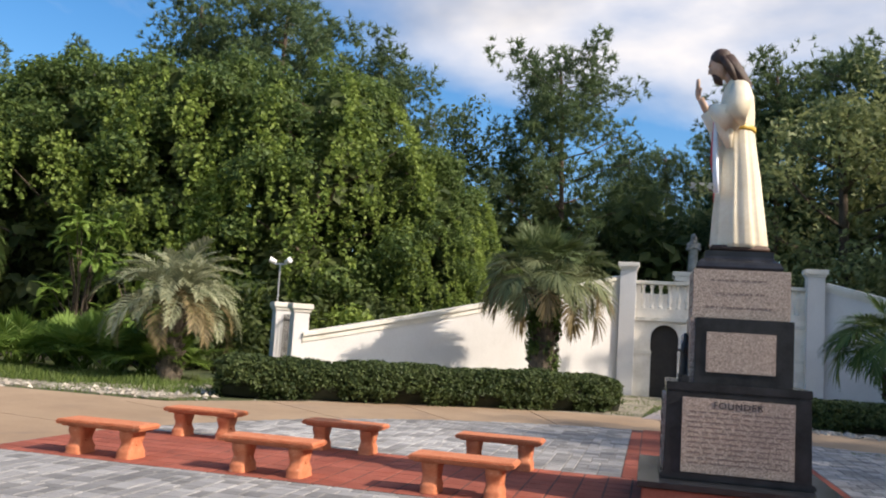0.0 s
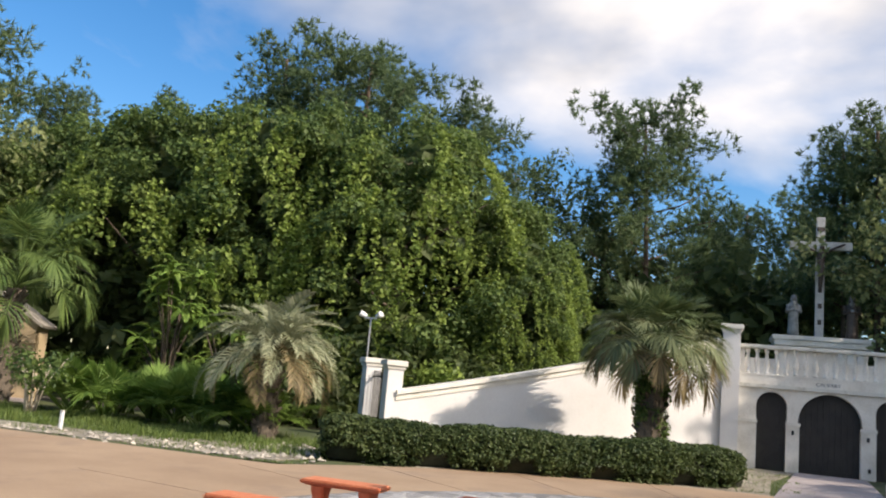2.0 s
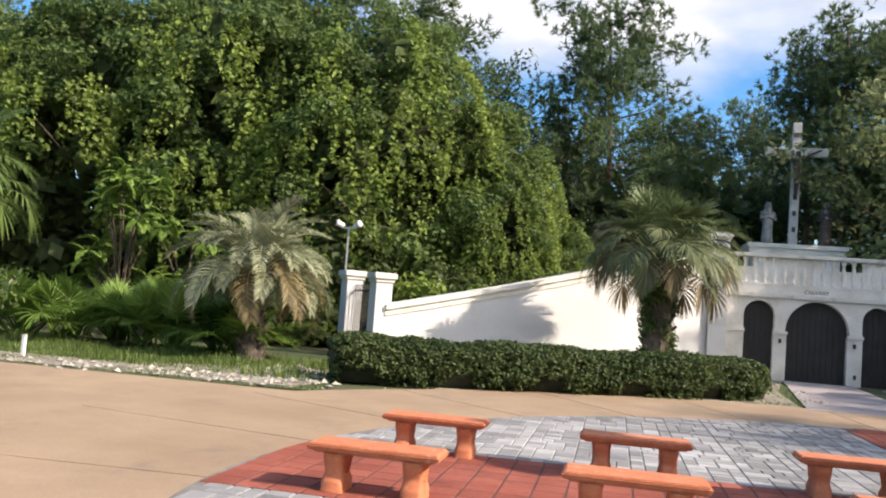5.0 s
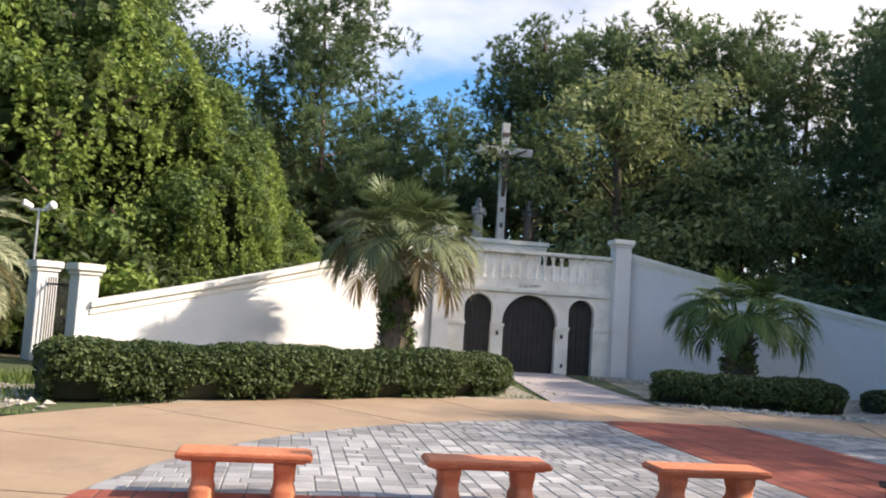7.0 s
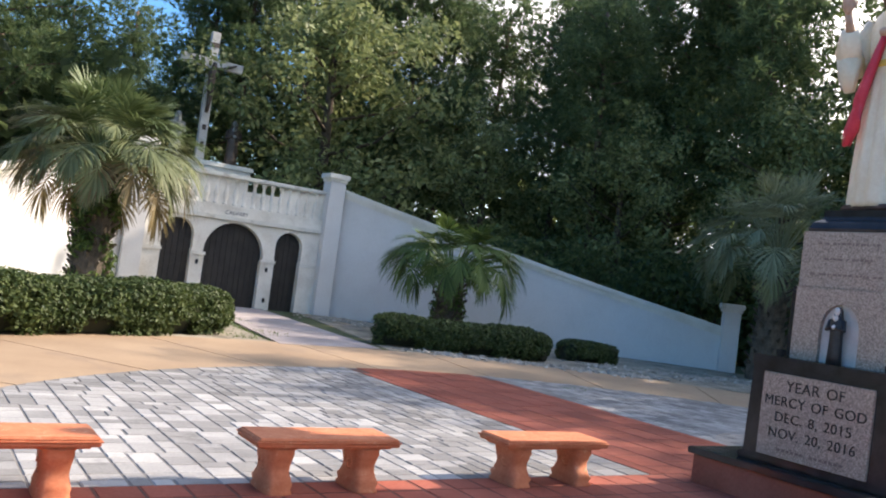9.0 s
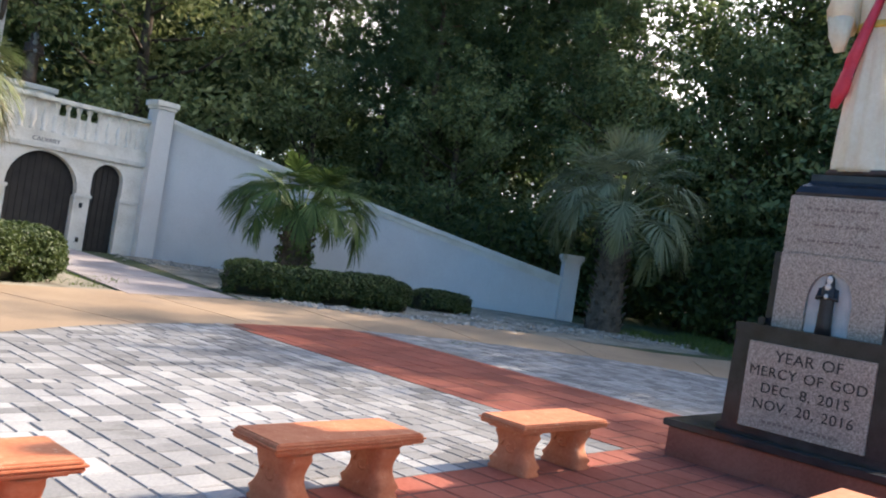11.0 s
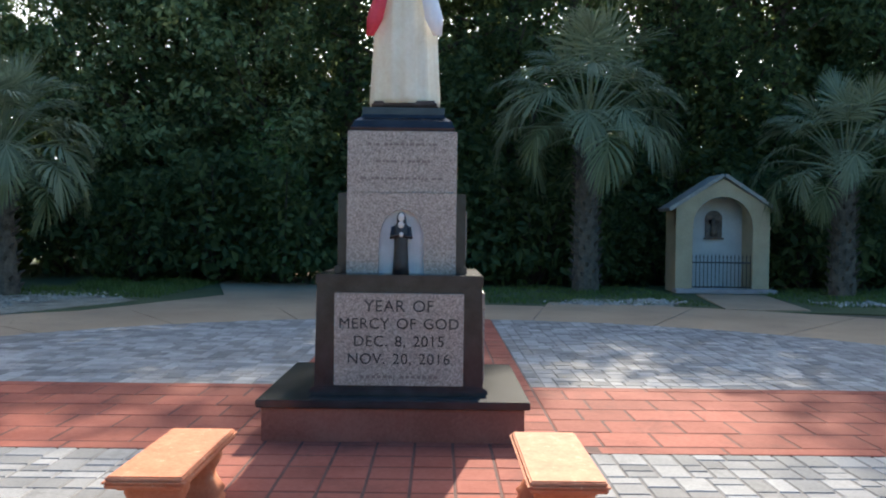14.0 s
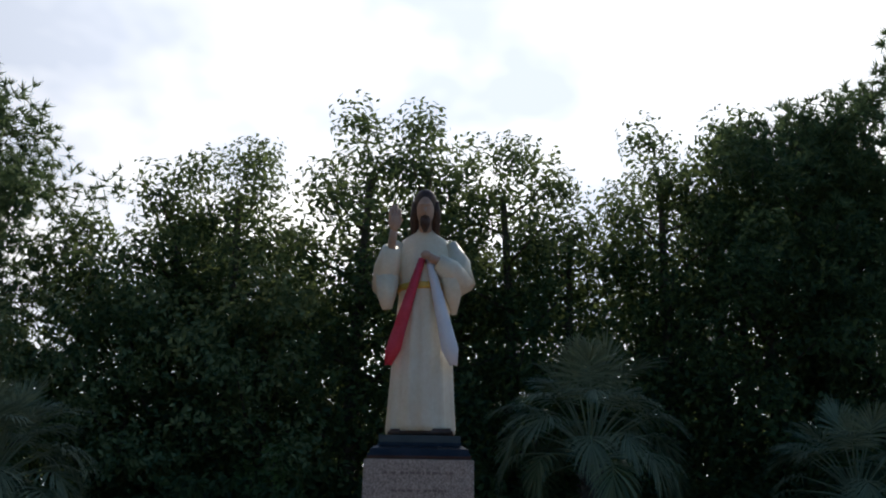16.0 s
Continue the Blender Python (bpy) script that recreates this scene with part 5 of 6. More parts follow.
def sumac(x, y, h, seed, label):
    """A tall shrub with thin stems and sprays of long feathered leaves at their ends."""
    rng = np.random.default_rng(seed)
    t = thing("sumac", label, "shrub", x, y, -0.02)
    verts, faces, tips = [], [], []
    for i in range(13):
        a = i * 2.4
        z = h * rng.uniform(0.35, 0.95)
        e = Vector((1.5 * rng.uniform(0.25, 1.0) * math.cos(a), 1.3 * rng.uniform(0.25, 1.0) * math.sin(a), z))
        tube(verts, faces, [(0.08 * math.cos(a), 0.08 * math.sin(a), 0), (e.x * 0.35, e.y * 0.35, z * 0.6), e], [0.04, 0.03, 0.012], 5)
        tips.append(e)
    part("stem", mesh_np("stem", verts, faces, M["bark"], True), None, t)
    leafs = []
    for i in range(4):
        v, q = feather_frond(rng, rng.uniform(0.62, 0.8), radians(40 - 18 * i), radians(50 + 8 * i), 0.20, 14, 0.06, 0.15)
        leafs.append(mesh_np("leaf", v, q, M["sumac"]))
    for e in tips:
        turn = rng.uniform(0, 360)
        for j in range(9):
            ob = new("leaf", leafs[j % 4])
            ob.parent = t
            ob.matrix_basis = pose(e.x, e.y, e.z - 0.04 * j, 0, 0, turn + j * 137.5)
    return t


def plant(first, spots, seed):
    """Copies of a plant at (x, y, scale), turned at random; the first stands at the first spot."""
    rng = np.random.default_rng(seed)
    for i, (x, y, s) in enumerate(spots):
        m = pose(x, y, -0.03, 0, 0, rng.uniform(0, 360))
        ob = first if i == 0 else copy_thing(first, m)
        ob.matrix_basis = m
        sx = s * rng.uniform(0.92, 1.08)
        ob.scale = (sx, sx, s)


def woods():
    va = vine_tree(31, 12.4, 4.3, "broad tree smothered in bright green creepers")
    vb = vine_tree(32, 11.0, 3.9, "broad tree smothered in bright green creepers")
    vc = vine_tree(33, 12.6, 4.6, "overhanging tree with creepers above a dark hollow", 0.50)
    plant(va, [(-13.4, 31.2, 0.99), (-9.9, 33.6, 0.76)], 1)
    plant(vb, [(-18.3, 30.8, 1.15), (-8.6, 32.0, 0.62), (-6.9, 34.5, 0.50)], 2)
    plant(vc, [(-23.6, 31.2, 1.02), (-28.5, 32.0, 1.0), (-32.5, 30.5, 0.9)], 12)
    pa = pine(41, 17.0, 3.9, "tall dark green pine with tufted needles", 0.30, 20)
    pb = pine(42, 18.0, 2.7, "tall pine with a bare lower trunk", 0.42, 12)
    plant(pa, [(-4.7, 44, 0.97), (-18.6, 37.5, 1.05), (-36.8, 30.5, 1.03), (8.9, 43.5, 0.97), (14.4, 42.5, 1.00), (22.6, 38, 1.05), (23.5, 33, 1.03), (24.6, 28.4, 1.15), (26, -5.6, 1.17), (26.5, -10.4, 1.25), (-13, 38.5, 0.86), (-27.5, 36.5, 0.81), (31, 18, 0.89)], 3)
    plant(pb, [(-22.9, 37.5, 0.98), (-2, 60, 0.84), (0.9, 60, 0.85), (4.2, 59, 0.87), (4.4, 43.5, 0.82), (5.6, 42.3, 0.86), (11.6, 44, 0.90), (16.6, 42.8, 0.95), (20.3, 43.5, 0.93), (19, 36, 0.82), (26.5, 31, 1.00), (28.6, -7.6, 1.08), (-33.5, 33.5, 0.82), (17.6, 31.5, 0.78), (21.6, 26.4, 0.84)], 4)
    ba = broadleaf(51, 13.5, 3.6, 9500, 0.28, M["broad"], "dark green broadleaf tree at the wood's edge")
    bb = broadleaf(52, 15.5, 3.0, 10500, 0.24, M["broad"], "tall slender broadleaf tree with a loose crown")
    bc = broadleaf(53, 12.0, 3.6, 11000, 0.28, M["broad_pale"], "pale olive-leaved tree behind the white wall")
    plant(bc, [(7.6, 36.9, 1.04), (14.8, 35.5, 0.72), (20.4, 24.6, 0.80), (23.8, 20.4, 0.95), (-33.5, 26.0, 1.0), (17.8, 30.0, 0.72), (24.5, 15.6, 0.95), (19.6, 33.0, 0.8)], 5)
    plant(ba, [(-10.6, 43.5, 0.93), (-7.4, 45.5, 0.86), (-2.2, 48.0, 0.74), (3.5, 47, 0.72), (7, 45, 0.74), (18, 46, 0.85), (0, 48.5, 0.66), (20.5, 30, 0.78), (25.4, 23.4, 1.01), (26.2, 19.2, 1.03), (26.6, 12.4, 1.03), (26.6, 8.6, 1.05), (27, 5.2, 0.99), (26.6, 1.2, 1.03), (26, -2.8, 1.13), (25, -7.5, 1.07), (23, -12, 1.17), (21, -17, 1.17)], 6)
    plant(bb, [(25.2, 19.8, 1.05), (25, 17.2, 1.09), (25, 12.6, 1.16), (25, 9.7, 1.18), (25.2, 6.3, 1.12), (25.4, 4.3, 1.00), (25.2, 0.5, 1.13), (25.4, -1.8, 1.12), (25.6, -3.8, 1.20), (29.5, 8.2, 0.90), (30, 15, 0.86), (13, 47, 0.93), (26, 36, 0.90)], 7)
    sa = shrub(61, 3.2, 1.9, 2300, 0.29, M["broad"], "dark green undergrowth shrub in the shade of the wood")
    sb = shrub(62, 2.6, 1.6, 2600, 0.30, M["vine_light"], "bright green leafy shrub at the wood's edge")
    plant(sb, [(-9.6, 28.2, 0.9), (-13.6, 28.4, 1.2), (-11.2, 28.8, 1.0)], 8)
    plant(shrub(66, 5.2, 1.2, 2600, 0.21, M["vine"], "green creeper column at the wood's edge"), [(20.3, 14.3, 1.0)], 11)
    sumac(-18.6, 24.3, 5.2, 64, "tall bright green sumac with feathered leaves, before dark woods")
    sumac(-16.7, 24.6, 3.6, 65, "bright green sumac with feathered leaves beside the pindo palm")
    plant(shrub(63, 2.1, 1.15, 700, 0.17, M["vine"], "small bush with pale bare stems on the verge", "pale_stem", 8, 1.0), [(-18.8, 18.9, 1.0)], 10)
    edge = [(-27 + 2.1 * i, 26.4 + 0.8 * math.sin(i * 1.7), 1.0 + 0.25 * math.sin(i)) for i in range(5, 7)]
    edge += [(-12.5 + 1.9 * i, 28.2 + 1.25 * i, 0.95) for i in range(6)]
    edge += [(6.6 + 1.7 * i, 33.5 - 1.15 * i, 1.0 + 0.2 * math.sin(i * 2.2)) for i in range(9)]
    edge += [(20.4 + 0.5 * math.sin(i * 1.9), 18.8 - 2.4 * i, 1.05 + 0.2 * math.sin(i * 1.3)) for i in range(3)]
    edge += [(21.4 + 0.5 * math.sin(i * 1.9), 10.4 - 2.2 * i, 1.05 + 0.2 * math.sin(i * 1.3)) for i in range(12)]
    edge += [(23.6 + 0.7 * math.sin(i * 2.3), 21.0 - 3.1 * i, 1.5 + 0.2 * math.sin(i * 1.7)) for i in range(12)]
    edge += [(0.5 + 2.2 * i, 42.5, 1.5) for i in range(6)]
    plant(sa, edge, 9)
    # the wood beyond, too far to tell apart
    rng = np.random.default_rng(71)
    cs = []
    for i in range(640):
        a = rng.uniform(-60, 158)
        r = rng.uniform(33, 46)
        cs.append((r * math.cos(radians(a)), 10 + r * math.sin(radians(a)), rng.uniform(0.3, 8.5)))
    v, q = leaf_cloud(rng, cs, (2.0, 2.0, 1.7), 46000, 0.85, slim=0.7)
    tagged(part("far_woods", mesh_np("far_woods", v, q, M["broad"])), "dense dark wood in the distance", "woods", kind="stuff")
    cs = []
    for i in range(260):
        a = rng.uniform(-50, 150)
        r = rng.uniform(31, 38)
        cs.append((r * math.cos(radians(a)), 10 + r * math.sin(radians(a)), rng.uniform(0.2, 4.2)))
    v, q = leaf_cloud(rng, cs, (1.6, 1.6, 1.2), 17000, 0.7, slim=0.7)
    tagged(part("undergrowth", mesh_np("undergrowth", v, q, M["broad"])), "dense dark undergrowth inside the wood", "undergrowth", kind="stuff")
    cs = []
    for i in range(160):
        a = rng.uniform(158, 300)
        r = rng.uniform(46, 56)
        cs.append((r * math.cos(radians(a)), 10 + r * math.sin(radians(a)), rng.uniform(0.5, 9)))
    v, q = leaf_cloud(rng, cs, (2.6, 2.6, 2.0), 7000, 1.2, slim=0.7)
    tagged(part("far_woods", mesh_np("far_woods", v, q, M["broad"])), "dense dark wood in the distance", "woods", kind="stuff")


# ---- hedges ----
def hedge(pts, h, w, leaves, label, seed):
    """A clipped hedge along a curved plan line: a near-black filler core for the inner shade, and a skin of small
    leaves.
    """
    rng = np.random.default_rng(seed)
    t = thing("hedge", label, "hedge")
    pts = [Vector((*p, 0)) for p in pts]
    seg = [(b - a).length for a, b in zip(pts, pts[1:])]
    total = sum(seg)

    def at(u):
        d = u * total
        for a, b, l in zip(pts, pts[1:], seg):
            if d <= l:
                return a.lerp(b, d / l), (b - a).normalized()
            d -= l
        return pts[-1], (pts[-1] - pts[-2]).normalized()
    bm = bmesh.new()
    rings = []
    for i in range(25):
        c, d = at(i / 24)
        n = Vector((-d.y, d.x, 0))
        k = 0.72 if 0 < i < 24 else 0.4
        rings.append([bm.verts.new(c + n * (s * w / 2 * k) + Vector((0, 0, z * h * 0.80 * (1 if 0 < i < 24 else 0.85) + 0.04))) for s, z in ((-0.7, 0), (-1, 0.3), (-1, 0.85), (-0.75, 1), (0.75, 1), (1, 0.85), (1, 0.3), (0.7, 0))])
    for a, b in zip(rings, rings[1:]):
        for k in range(8):
            bm.faces.new((a[k], a[(k + 1) % 8], b[(k + 1) % 8], b[k]))
    bm.faces.new(rings[0])
    bm.faces.new(rings[-1][::-1])
    bmesh.ops.recalc_face_normals(bm, faces=bm.faces)
    part("core", bm, M["hedge_shade_core"], t, "near-black filler body standing for the shade inside the hedge")
    cs = []
    for i in range(int(total * 420)):
        u = rng.random()
        c, d = at(u)
        n = Vector((-d.y, d.x, 0))
        endk = min(1, min(u, 1 - u) * total / 0.45)
        bump = 1 + 0.07 * math.sin(u * total * 1.7 + seed) + 0.05 * math.sin(u * total * 4.3) + 0.03 * math.sin(u * total * 9.1)
        a = rng.uniform(-0.12, 1.12) * math.pi
        ca, sa = math.cos(a), max(0.0, math.sin(a))
        z = 0.14 + 0.86 * sa ** 0.55 if 0 < a < math.pi else rng.uniform(0.04, 0.5)
        if z < 0.4 and math.sin(u * total * 3.3) > 0.4:
            continue
        k = (0.35 + 0.65 * endk ** 0.5) * bump
        q = c + n * (math.copysign(abs(ca) ** 0.6, ca) * w * 0.47 * k * (0.86 if z < 0.3 else 1)) + Vector((0, 0, z * h * (0.78 + 0.19 * endk ** 0.5) * (0.5 + 0.5 * bump)))
        cs.append(tuple(q))
    v, q = leaf_cloud(rng, cs, (0.13, 0.13, 0.10), leaves, 0.078, droop=0.0, slim=0.6)
    part("foliage", mesh_np("foliage", v, q, M["hedge"]), None, t)
    return t


def hedges():
    # near-black colour puts the shade behind the leaves into the filler body
    M["hedge_shade_core"] = mat("hedge_shade_core", (0.012, 0.016, 0.007), (0.03, 0.034, 0.016), 0.95, 4, 30, 0.5)
    hedge([(-9.4, 17.15), (-7.9, 17.85), (-6.0, 18.85), (-3.2, 20.45), (-0.85, 22.2)], 0.90, 1.25, 72000, "long clipped dark green hedge before the white wall", 1)
    hedge([(2.95, 22.3), (4.8, 21.6), (7.0, 21.05)], 0.70, 1.2, 31000, "short clipped green hedge before the shaded wall", 2)
    hedge([(8.3, 21.8), (9.8, 21.6)], 0.52, 1.1, 10000, "small rounded clipped bush", 3)


# ---- loose cover ----
def grass_strip(seed, region, count, hmax, label):
    rng = np.random.default_rng(seed)
    x0, x1, y0, y1 = region
    p = np.stack([rng.uniform(x0, x1, count), rng.uniform(y0, y1, count), np.zeros(count)], 1)
    a = rng.uniform(0, 2 * math.pi, count)
    w = np.stack([np.cos(a), np.sin(a), np.zeros(count)], 1) * 0.012
    l = hmax * rng.uniform(0.4, 1.0, count) * (0.6 + 0.4 * np.sin(p[:, 0] * 1.7) * np.sin(p[:, 1] * 2.3))
    tip = p + np.stack([rng.normal(size=count) * 0.35 * l, rng.normal(size=count) * 0.35 * l, l], 1)
    v = np.stack([p - w, p + w, tip + w * 0.2, tip - w * 0.2], 1).reshape(-1, 3)
    tagged(part("grass", mesh_np("grass", v, np.arange(len(v)).reshape(-1, 4), M["grass"])), label, "grass", kind="stuff")


def stones(seed, lines, count, label):
    """Small pale stones strewn along plan lines."""
    rng = np.random.default_rng(seed)
    V, F = [], []
    oct_v = np.array([(1, 0, 0), (0, 1, 0), (-1, 0, 0), (0, -1, 0), (0, 0, 1), (0, 0, -1)], float)
    oct_f = [(0, 1, 4), (1, 2, 4), (2, 3, 4), (3, 0, 4), (1, 0, 5), (2, 1, 5), (3, 2, 5), (0, 3, 5)]
    for i in range(count):
        (ax, ay), (b_x, by), wd = lines[rng.integers(0, len(lines))]
        u = rng.random()
        c = np.array([ax + (b_x - ax) * u, ay + (by - ay) * u, 0.03]) + np.array([rng.normal() * wd, rng.normal() * wd, 0])
        s = rng.uniform(0.025, 0.095) * np.array([rng.uniform(0.7, 1.4), rng.uniform(0.7, 1.4), rng.uniform(0.4, 0.8)])
        k = len(V)
        V += (c + (oct_v + rng.normal(size=(6, 3)) * 0.18) * s).tolist()
        F += [tuple(k + j for j in f) for f in oct_f]
    tagged(part("stones", mesh_np("stones", V, F, M["stone"])), label, "stones", kind="stuff")


def cover():
    grass_strip(81, (-26, -9.5, 16.6, 20.8), 15000, 0.30, "rough green grass on the verge")
    grass_strip(82, (-20, -9.0, 15.2, 16.6), 1800, 0.10, "sparse short grass on the gravel")
    grass_strip(83, (-0.9, 0.9, 21.0, 30.0), 1800, 0.10, "sparse grass beside the walkway")
    grass_strip(84, (14, 22, 16.0, 20.0), 5000, 0.25, "rough grass at the wood's edge")
    grass_strip(85, (13.5, 20, 2.6, 9.0), 5000, 0.16, "shaded grass before the wood")
    grass_strip(86, (13.5, 20, -6.0, 0.0), 4000, 0.18, "shaded grass beside the shrine")
    grass_strip(87, (3.5, 4.3, 16.1, 16.5), 260, 0.12, "yellow-green weed tuft at the plaza edge")
    grass_strip(88, (-0.10, -0.04, 8.4, 10.4), 120, 0.07, "small weeds along the monument footing")
    stones(91, [((-20, 15.2), (-9.3, 16.0), 0.35), ((-11, 18.5), (-9.3, 17.0), 0.5), ((-8.5, 19.2), (-1, 23.5), 0.4)], 520, "pale stones along the road edge")
    stones(92, [((3.2, 21.0), (8.5, 18.8), 0.25), ((8.2, 20.6), (14.5, 18.2), 0.6), ((4.6, 29.5), (8.0, 25.0), 0.5)], 1100, "pale stones in the planting bed")
    stones(93, [((13.4, 5.9), (14.6, 3.3), 0.3), ((14.5, -0.6), (13.4, -5.5), 0.35)], 500, "pale stones along the verge")
    rng = np.random.default_rng(95)
    n = 1300
    r, a = R_PLAZA * np.sqrt(rng.random(n)) * 1.25, rng.uniform(-1.6, 1.2, n)
    c = np.stack([CX + 1.5 + r * np.cos(a), CY + r * np.sin(a), np.full(n, 0.054)], 1)
    d0 = rng.uniform(0, 6.3, n)
    s = rng.uniform(0.012, 0.035, n)[:, None]
    u = np.stack([np.cos(d0), np.sin(d0), rng.uniform(-0.1, 0.25, n)], 1) * s
    w = np.stack([-np.sin(d0), np.cos(d0), rng.uniform(0.0, 0.2, n)], 1) * s * 0.5
    v = np.stack([c - u, c + w, c + u, c - w], 1).reshape(-1, 3)
    v[:, 2] = np.maximum(v[:, 2], 0.0535)
    tagged(part("leaf_litter", mesh_np("leaf_litter", v, np.arange(len(v)).reshape(-1, 4), M["litter"])), "small dry brown leaves fallen on the paving", "leaves", kind="stuff")
    p = thing("marker_post", "short white marker post at the road edge", "post", -15.2, 16.0, 0)
    part("stake", bx(-0.035, 0.035, -0.035, 0.035, 0, 0.42, 0.008), M["plastic_white"], p)
    part("cap", bx(-0.042, 0.042, -0.042, 0.042, 0.42, 0.45, 0.008), M["coping"], p)


# ---- paving: single stones last ----
def brick_mesh(name, lx, ly, h, e, material):
    a, b, c, d = lx / 2, ly / 2, lx / 2 - e, ly / 2 - e
    v = [(-a, -b, 0), (a, -b, 0), (a, b, 0), (-a, b, 0), (-a, -b, h - e), (a, -b, h - e), (a, b, h - e), (-a, b, h - e), (-c, -d, h), (c, -d, h), (c, d, h), (-c, d, h)]
    f = [(8, 9, 10, 11)] + [(i, (i + 1) % 4, 4 + (i + 1) % 4, 4 + i) for i in range(4)] + [(4 + i, 4 + (i + 1) % 4, 8 + (i + 1) % 4, 8 + i) for i in range(4)]
    return mesh_np(name, v, f, material)


def lay(owner, name, pieces, near, singles, material, h, label, joint=0.010):
    """Lay (x, y, lx, ly) pieces: those nearest to the given place singly, the rest in one mesh."""
    rng = np.random.default_rng(5)
    pieces = sorted(pieces, key=lambda p: (p[0] - near[0]) ** 2 + (p[1] - near[1]) ** 2 + (900 if math.hypot(p[0] - CX, p[1] - CY) > R_PLAZA - 0.4 else 0))
    kinds = {}
    for x, y, lx, ly in pieces[:singles]:
        k = (round(lx, 3), round(ly, 3))
        if k not in kinds:
            kinds[k] = brick_mesh(name, lx - joint, ly - joint, h, 0.009, material)
        ob = new(name, kinds[k])
        ob.parent = owner
        ob.matrix_basis = pose(x, y, 0.012 + rng.uniform(-0.002, 0.002), rng.uniform(-0.25, 0.25), rng.uniform(-0.25, 0.25), 0)
    V, F = [], []
    for x, y, lx, ly in pieces[singles:]:
        me = kinds.setdefault((round(lx, 3), round(ly, 3)), None) or brick_mesh(name, lx - joint, ly - joint, h, 0.009, material)
        kinds[(round(lx, 3), round(ly, 3))] = me
        k = len(V)
        z = 0.012 + rng.uniform(-0.002, 0.002)
        for v in me.vertices:
            p = np.array([x + v.co.x, y + v.co.y])
            d = p - np.array([CX, CY])
            r = np.linalg.norm(d)
            if r > R_PLAZA:
                p = np.array([CX, CY]) + d * R_PLAZA / r
            V.append((p[0], p[1], z + v.co.z))
        F += [tuple(k + i for i in q.vertices) for q in me.polygons]
    tagged(part(name + "_field", mesh_np(name + "_field", V, F, material), None, owner), label, kind="stuff")


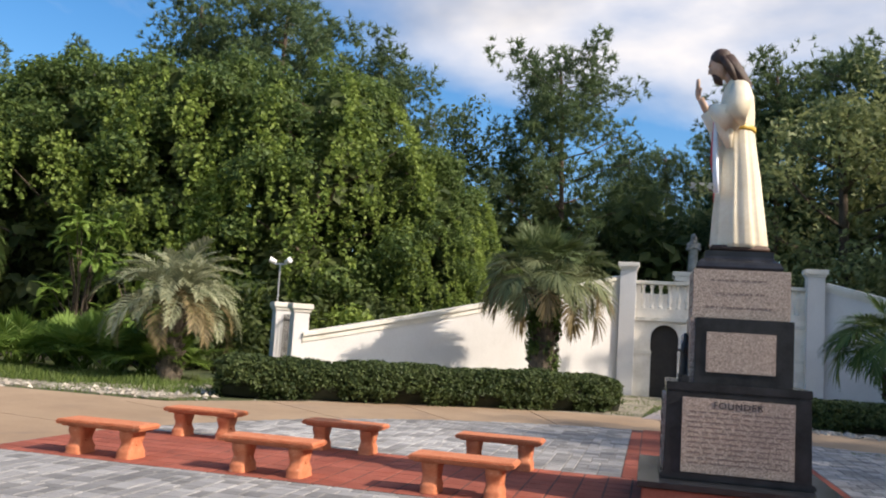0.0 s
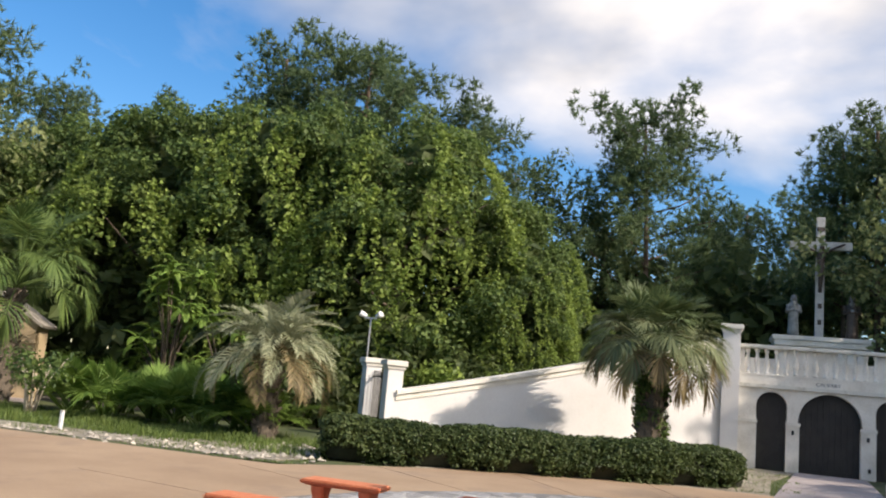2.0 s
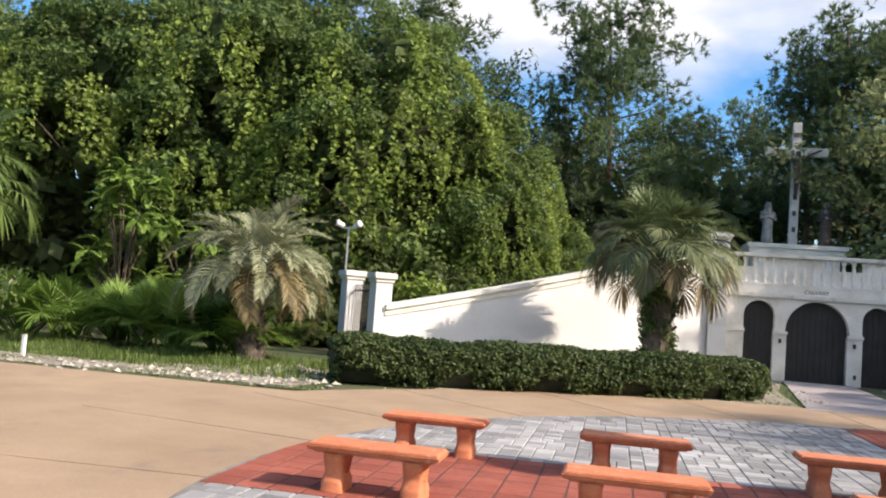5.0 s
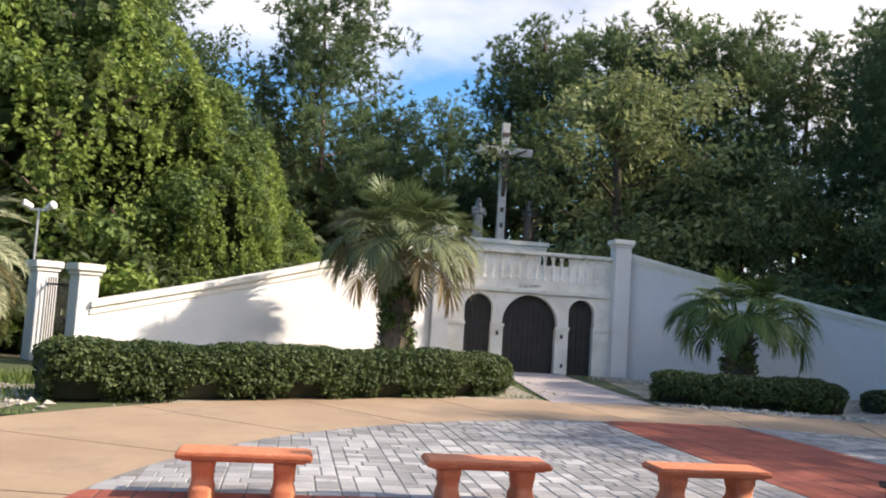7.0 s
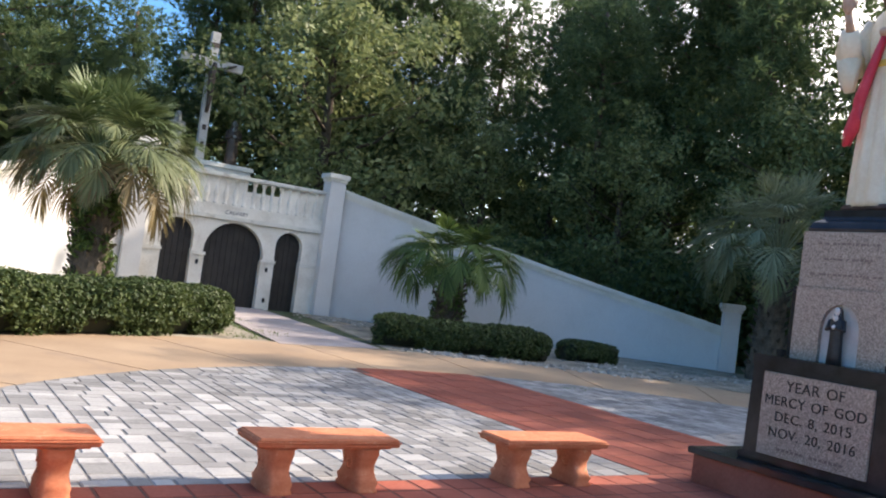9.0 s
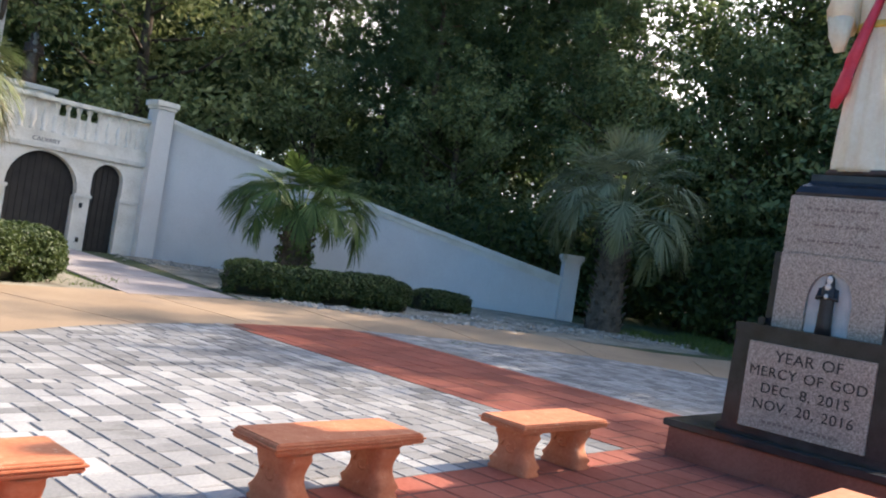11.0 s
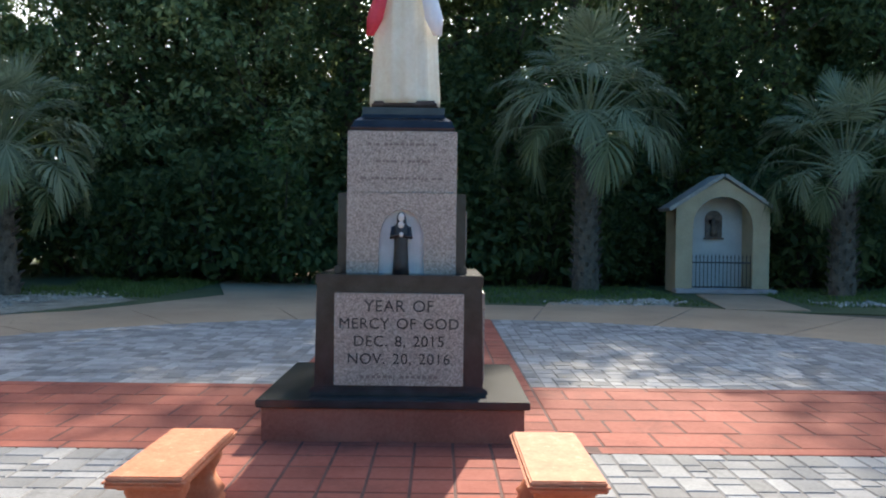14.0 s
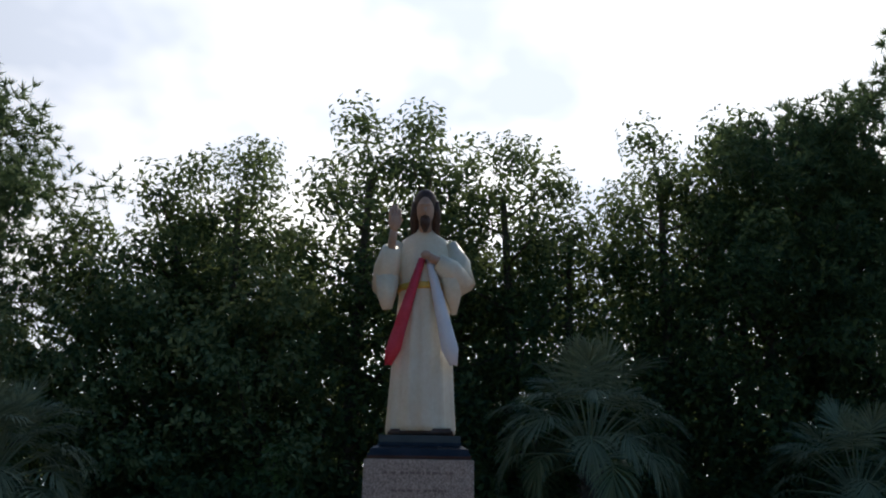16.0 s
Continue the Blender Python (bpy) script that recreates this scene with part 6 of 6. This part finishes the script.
def paving():
    plaza = tagged(new("plaza"), "round plaza of grey pavers with red cross paths", "plaza", kind="structure")
    part("bedding", prism(arc(CX, CY, R_PLAZA + 0.02, 0, 357, 120), 0.0, 0.040), M["joint"], plaza)
    e = math.sqrt(R_PLAZA ** 2 - 1.8 ** 2) - 0.02
    for x0, x1, y0, y1 in ((CX - e, CX + e, ARM_Y0, ARM_Y1), (ARM_X0, ARM_X1, CY - e, ARM_Y0), (ARM_X0, ARM_X1, ARM_Y1, CY + e)):
        part("red_bedding", prism([(x0, y0), (x1, y0), (x1, y1), (x0, y1)], 0.02, 0.0465), M["red_bed"], plaza)
    rng = np.random.default_rng(15)
    grey, red = [], []
    inside = lambda x, y: math.hypot(x - CX, y - CY) < R_PLAZA - 0.02
    # grey quarters, laid outwards from the straight edges of the red paths
    for sx, x0 in ((-1, ARM_X0), (1, ARM_X1)):
        for sy, y0 in ((-1, ARM_Y0), (1, ARM_Y1)):
            x = x0
            while abs(x - CX) < R_PLAZA:
                y = y0
                while abs(y - CY) < R_PLAZA:
                    # a patch of stones 0.6 wide, its strips running either way
                    deep = 0.6 if y != y0 or rng.random() < 0.5 else 0.3
                    turned = rng.random() < 0.5 and deep == 0.6
                    cuts = [0.0]
                    for w in ([0.15, 0.225, 0.225] if deep == 0.6 else [0.15, 0.15])[::(-1, 1)[rng.integers(0, 2)]]:
                        cuts.append(cuts[-1] + w)
                    for c0, c1 in zip(cuts, cuts[1:]):
                        ends = ((0.0, 0.3, 0.6), (0.0, 0.15, 0.375, 0.6), (0.0, 0.225, 0.45, 0.6), (0.0, 0.3, 0.45, 0.6))[rng.integers(0, 4)]
                        for e0, e1 in zip(ends, ends[1:]):
                            u, v, lx, ly = ((c0 + c1) / 2, (e0 + e1) / 2, c1 - c0, e1 - e0) if turned else ((e0 + e1) / 2, (c0 + c1) / 2, e1 - e0, c1 - c0)
                            cx, cy = x + sx * u, y + sy * v
                            if inside(cx, cy):
                                grey.append((cx, cy, lx, ly))
                    y += sy * deep
                x += sx * 0.6
    # red paths: small square tiles along one; across it large staggered blocks between two border strips
    n = 9
    s = (ARM_Y1 - ARM_Y0) / n
    for j in range(n):
        for i in range(-31, 32):
            cx, cy = MX + i * s, ARM_Y0 + (j + 0.5) * s
            if inside(cx, cy) and not (abs(cx - MX) < 0.68 and abs(cy - MY) < 0.78):
                red.append((cx, cy, s, s))
    edge, rows = 0.20, 5
    s2 = (ARM_X1 - ARM_X0 - 2 * edge) / rows
    strips = [(ARM_X0 + edge / 2, edge, (1.2, 1.2))] + [(ARM_X0 + edge + (i + 0.5) * s2, s2, (0.45, 0.62)) for i in range(rows)] + [(ARM_X1 - edge / 2, edge, (1.2, 1.2))]
    for sy, y0 in ((-1, ARM_Y0), (1, ARM_Y1)):
        for i, (cx, wide, sizes) in enumerate(strips):
            y, j = 0.0, 0
            while y < R_PLAZA:
                ly = 0.3 if j == 0 and i % 2 and wide > 0.3 else sizes[(i + j) % 2]
                if inside(cx, y0 + sy * (y + ly / 2)):
                    red.append((cx, y0 + sy * (y + ly / 2), wide, ly))
                y += ly
                j += 1
    lay(plaza, "paver", grey, (-4.2, 12.2), 300, M["paver"], 0.036, "grey and silver concrete pavers, worn")
    lay(plaza, "red_tile", red, (-2.6, 9.4), 290, M["red_tile"], 0.038, "brick-red stamped tiles, faded", 0.010)


ground_sheet()
road_slabs()
sloped_wall("wall_west", (-1.1, 30.8), (-10.2, 23.6), 4.2, 1.45, "sunlit white plastered wing wall with a sloping coping")
sloped_wall("wall_east", (5.6, 30.8), (15.0, 22.1), 4.26, 1.30, "shaded white plastered wing wall with a sloping coping")
pillar("front_pillar", FX0 + 0.28, FY - 0.02, 0.56, 4.72, "white pillar with a moulded cap at the chapel front")
pillar("front_pillar", FX1 - 0.28, FY - 0.02, 0.56, 4.72, "white pillar with a moulded cap at the chapel front")
pillar("end_pillar", 15.1, 22.0, 0.5, 2.1, "white pillar at the low end of the wing wall", -43)
chapel_front()
calvary_group()
left_gate()
monument()
main_statue()
benches()
shrine(18.1, 0.8, -90, "ochre gabled shrine with an iron fence and a relief plaque")
shrine(-23.6, 21.9, 24, "shaded gabled shrine behind a palm")
palms()
woods()
hedges()
cover()
paving()
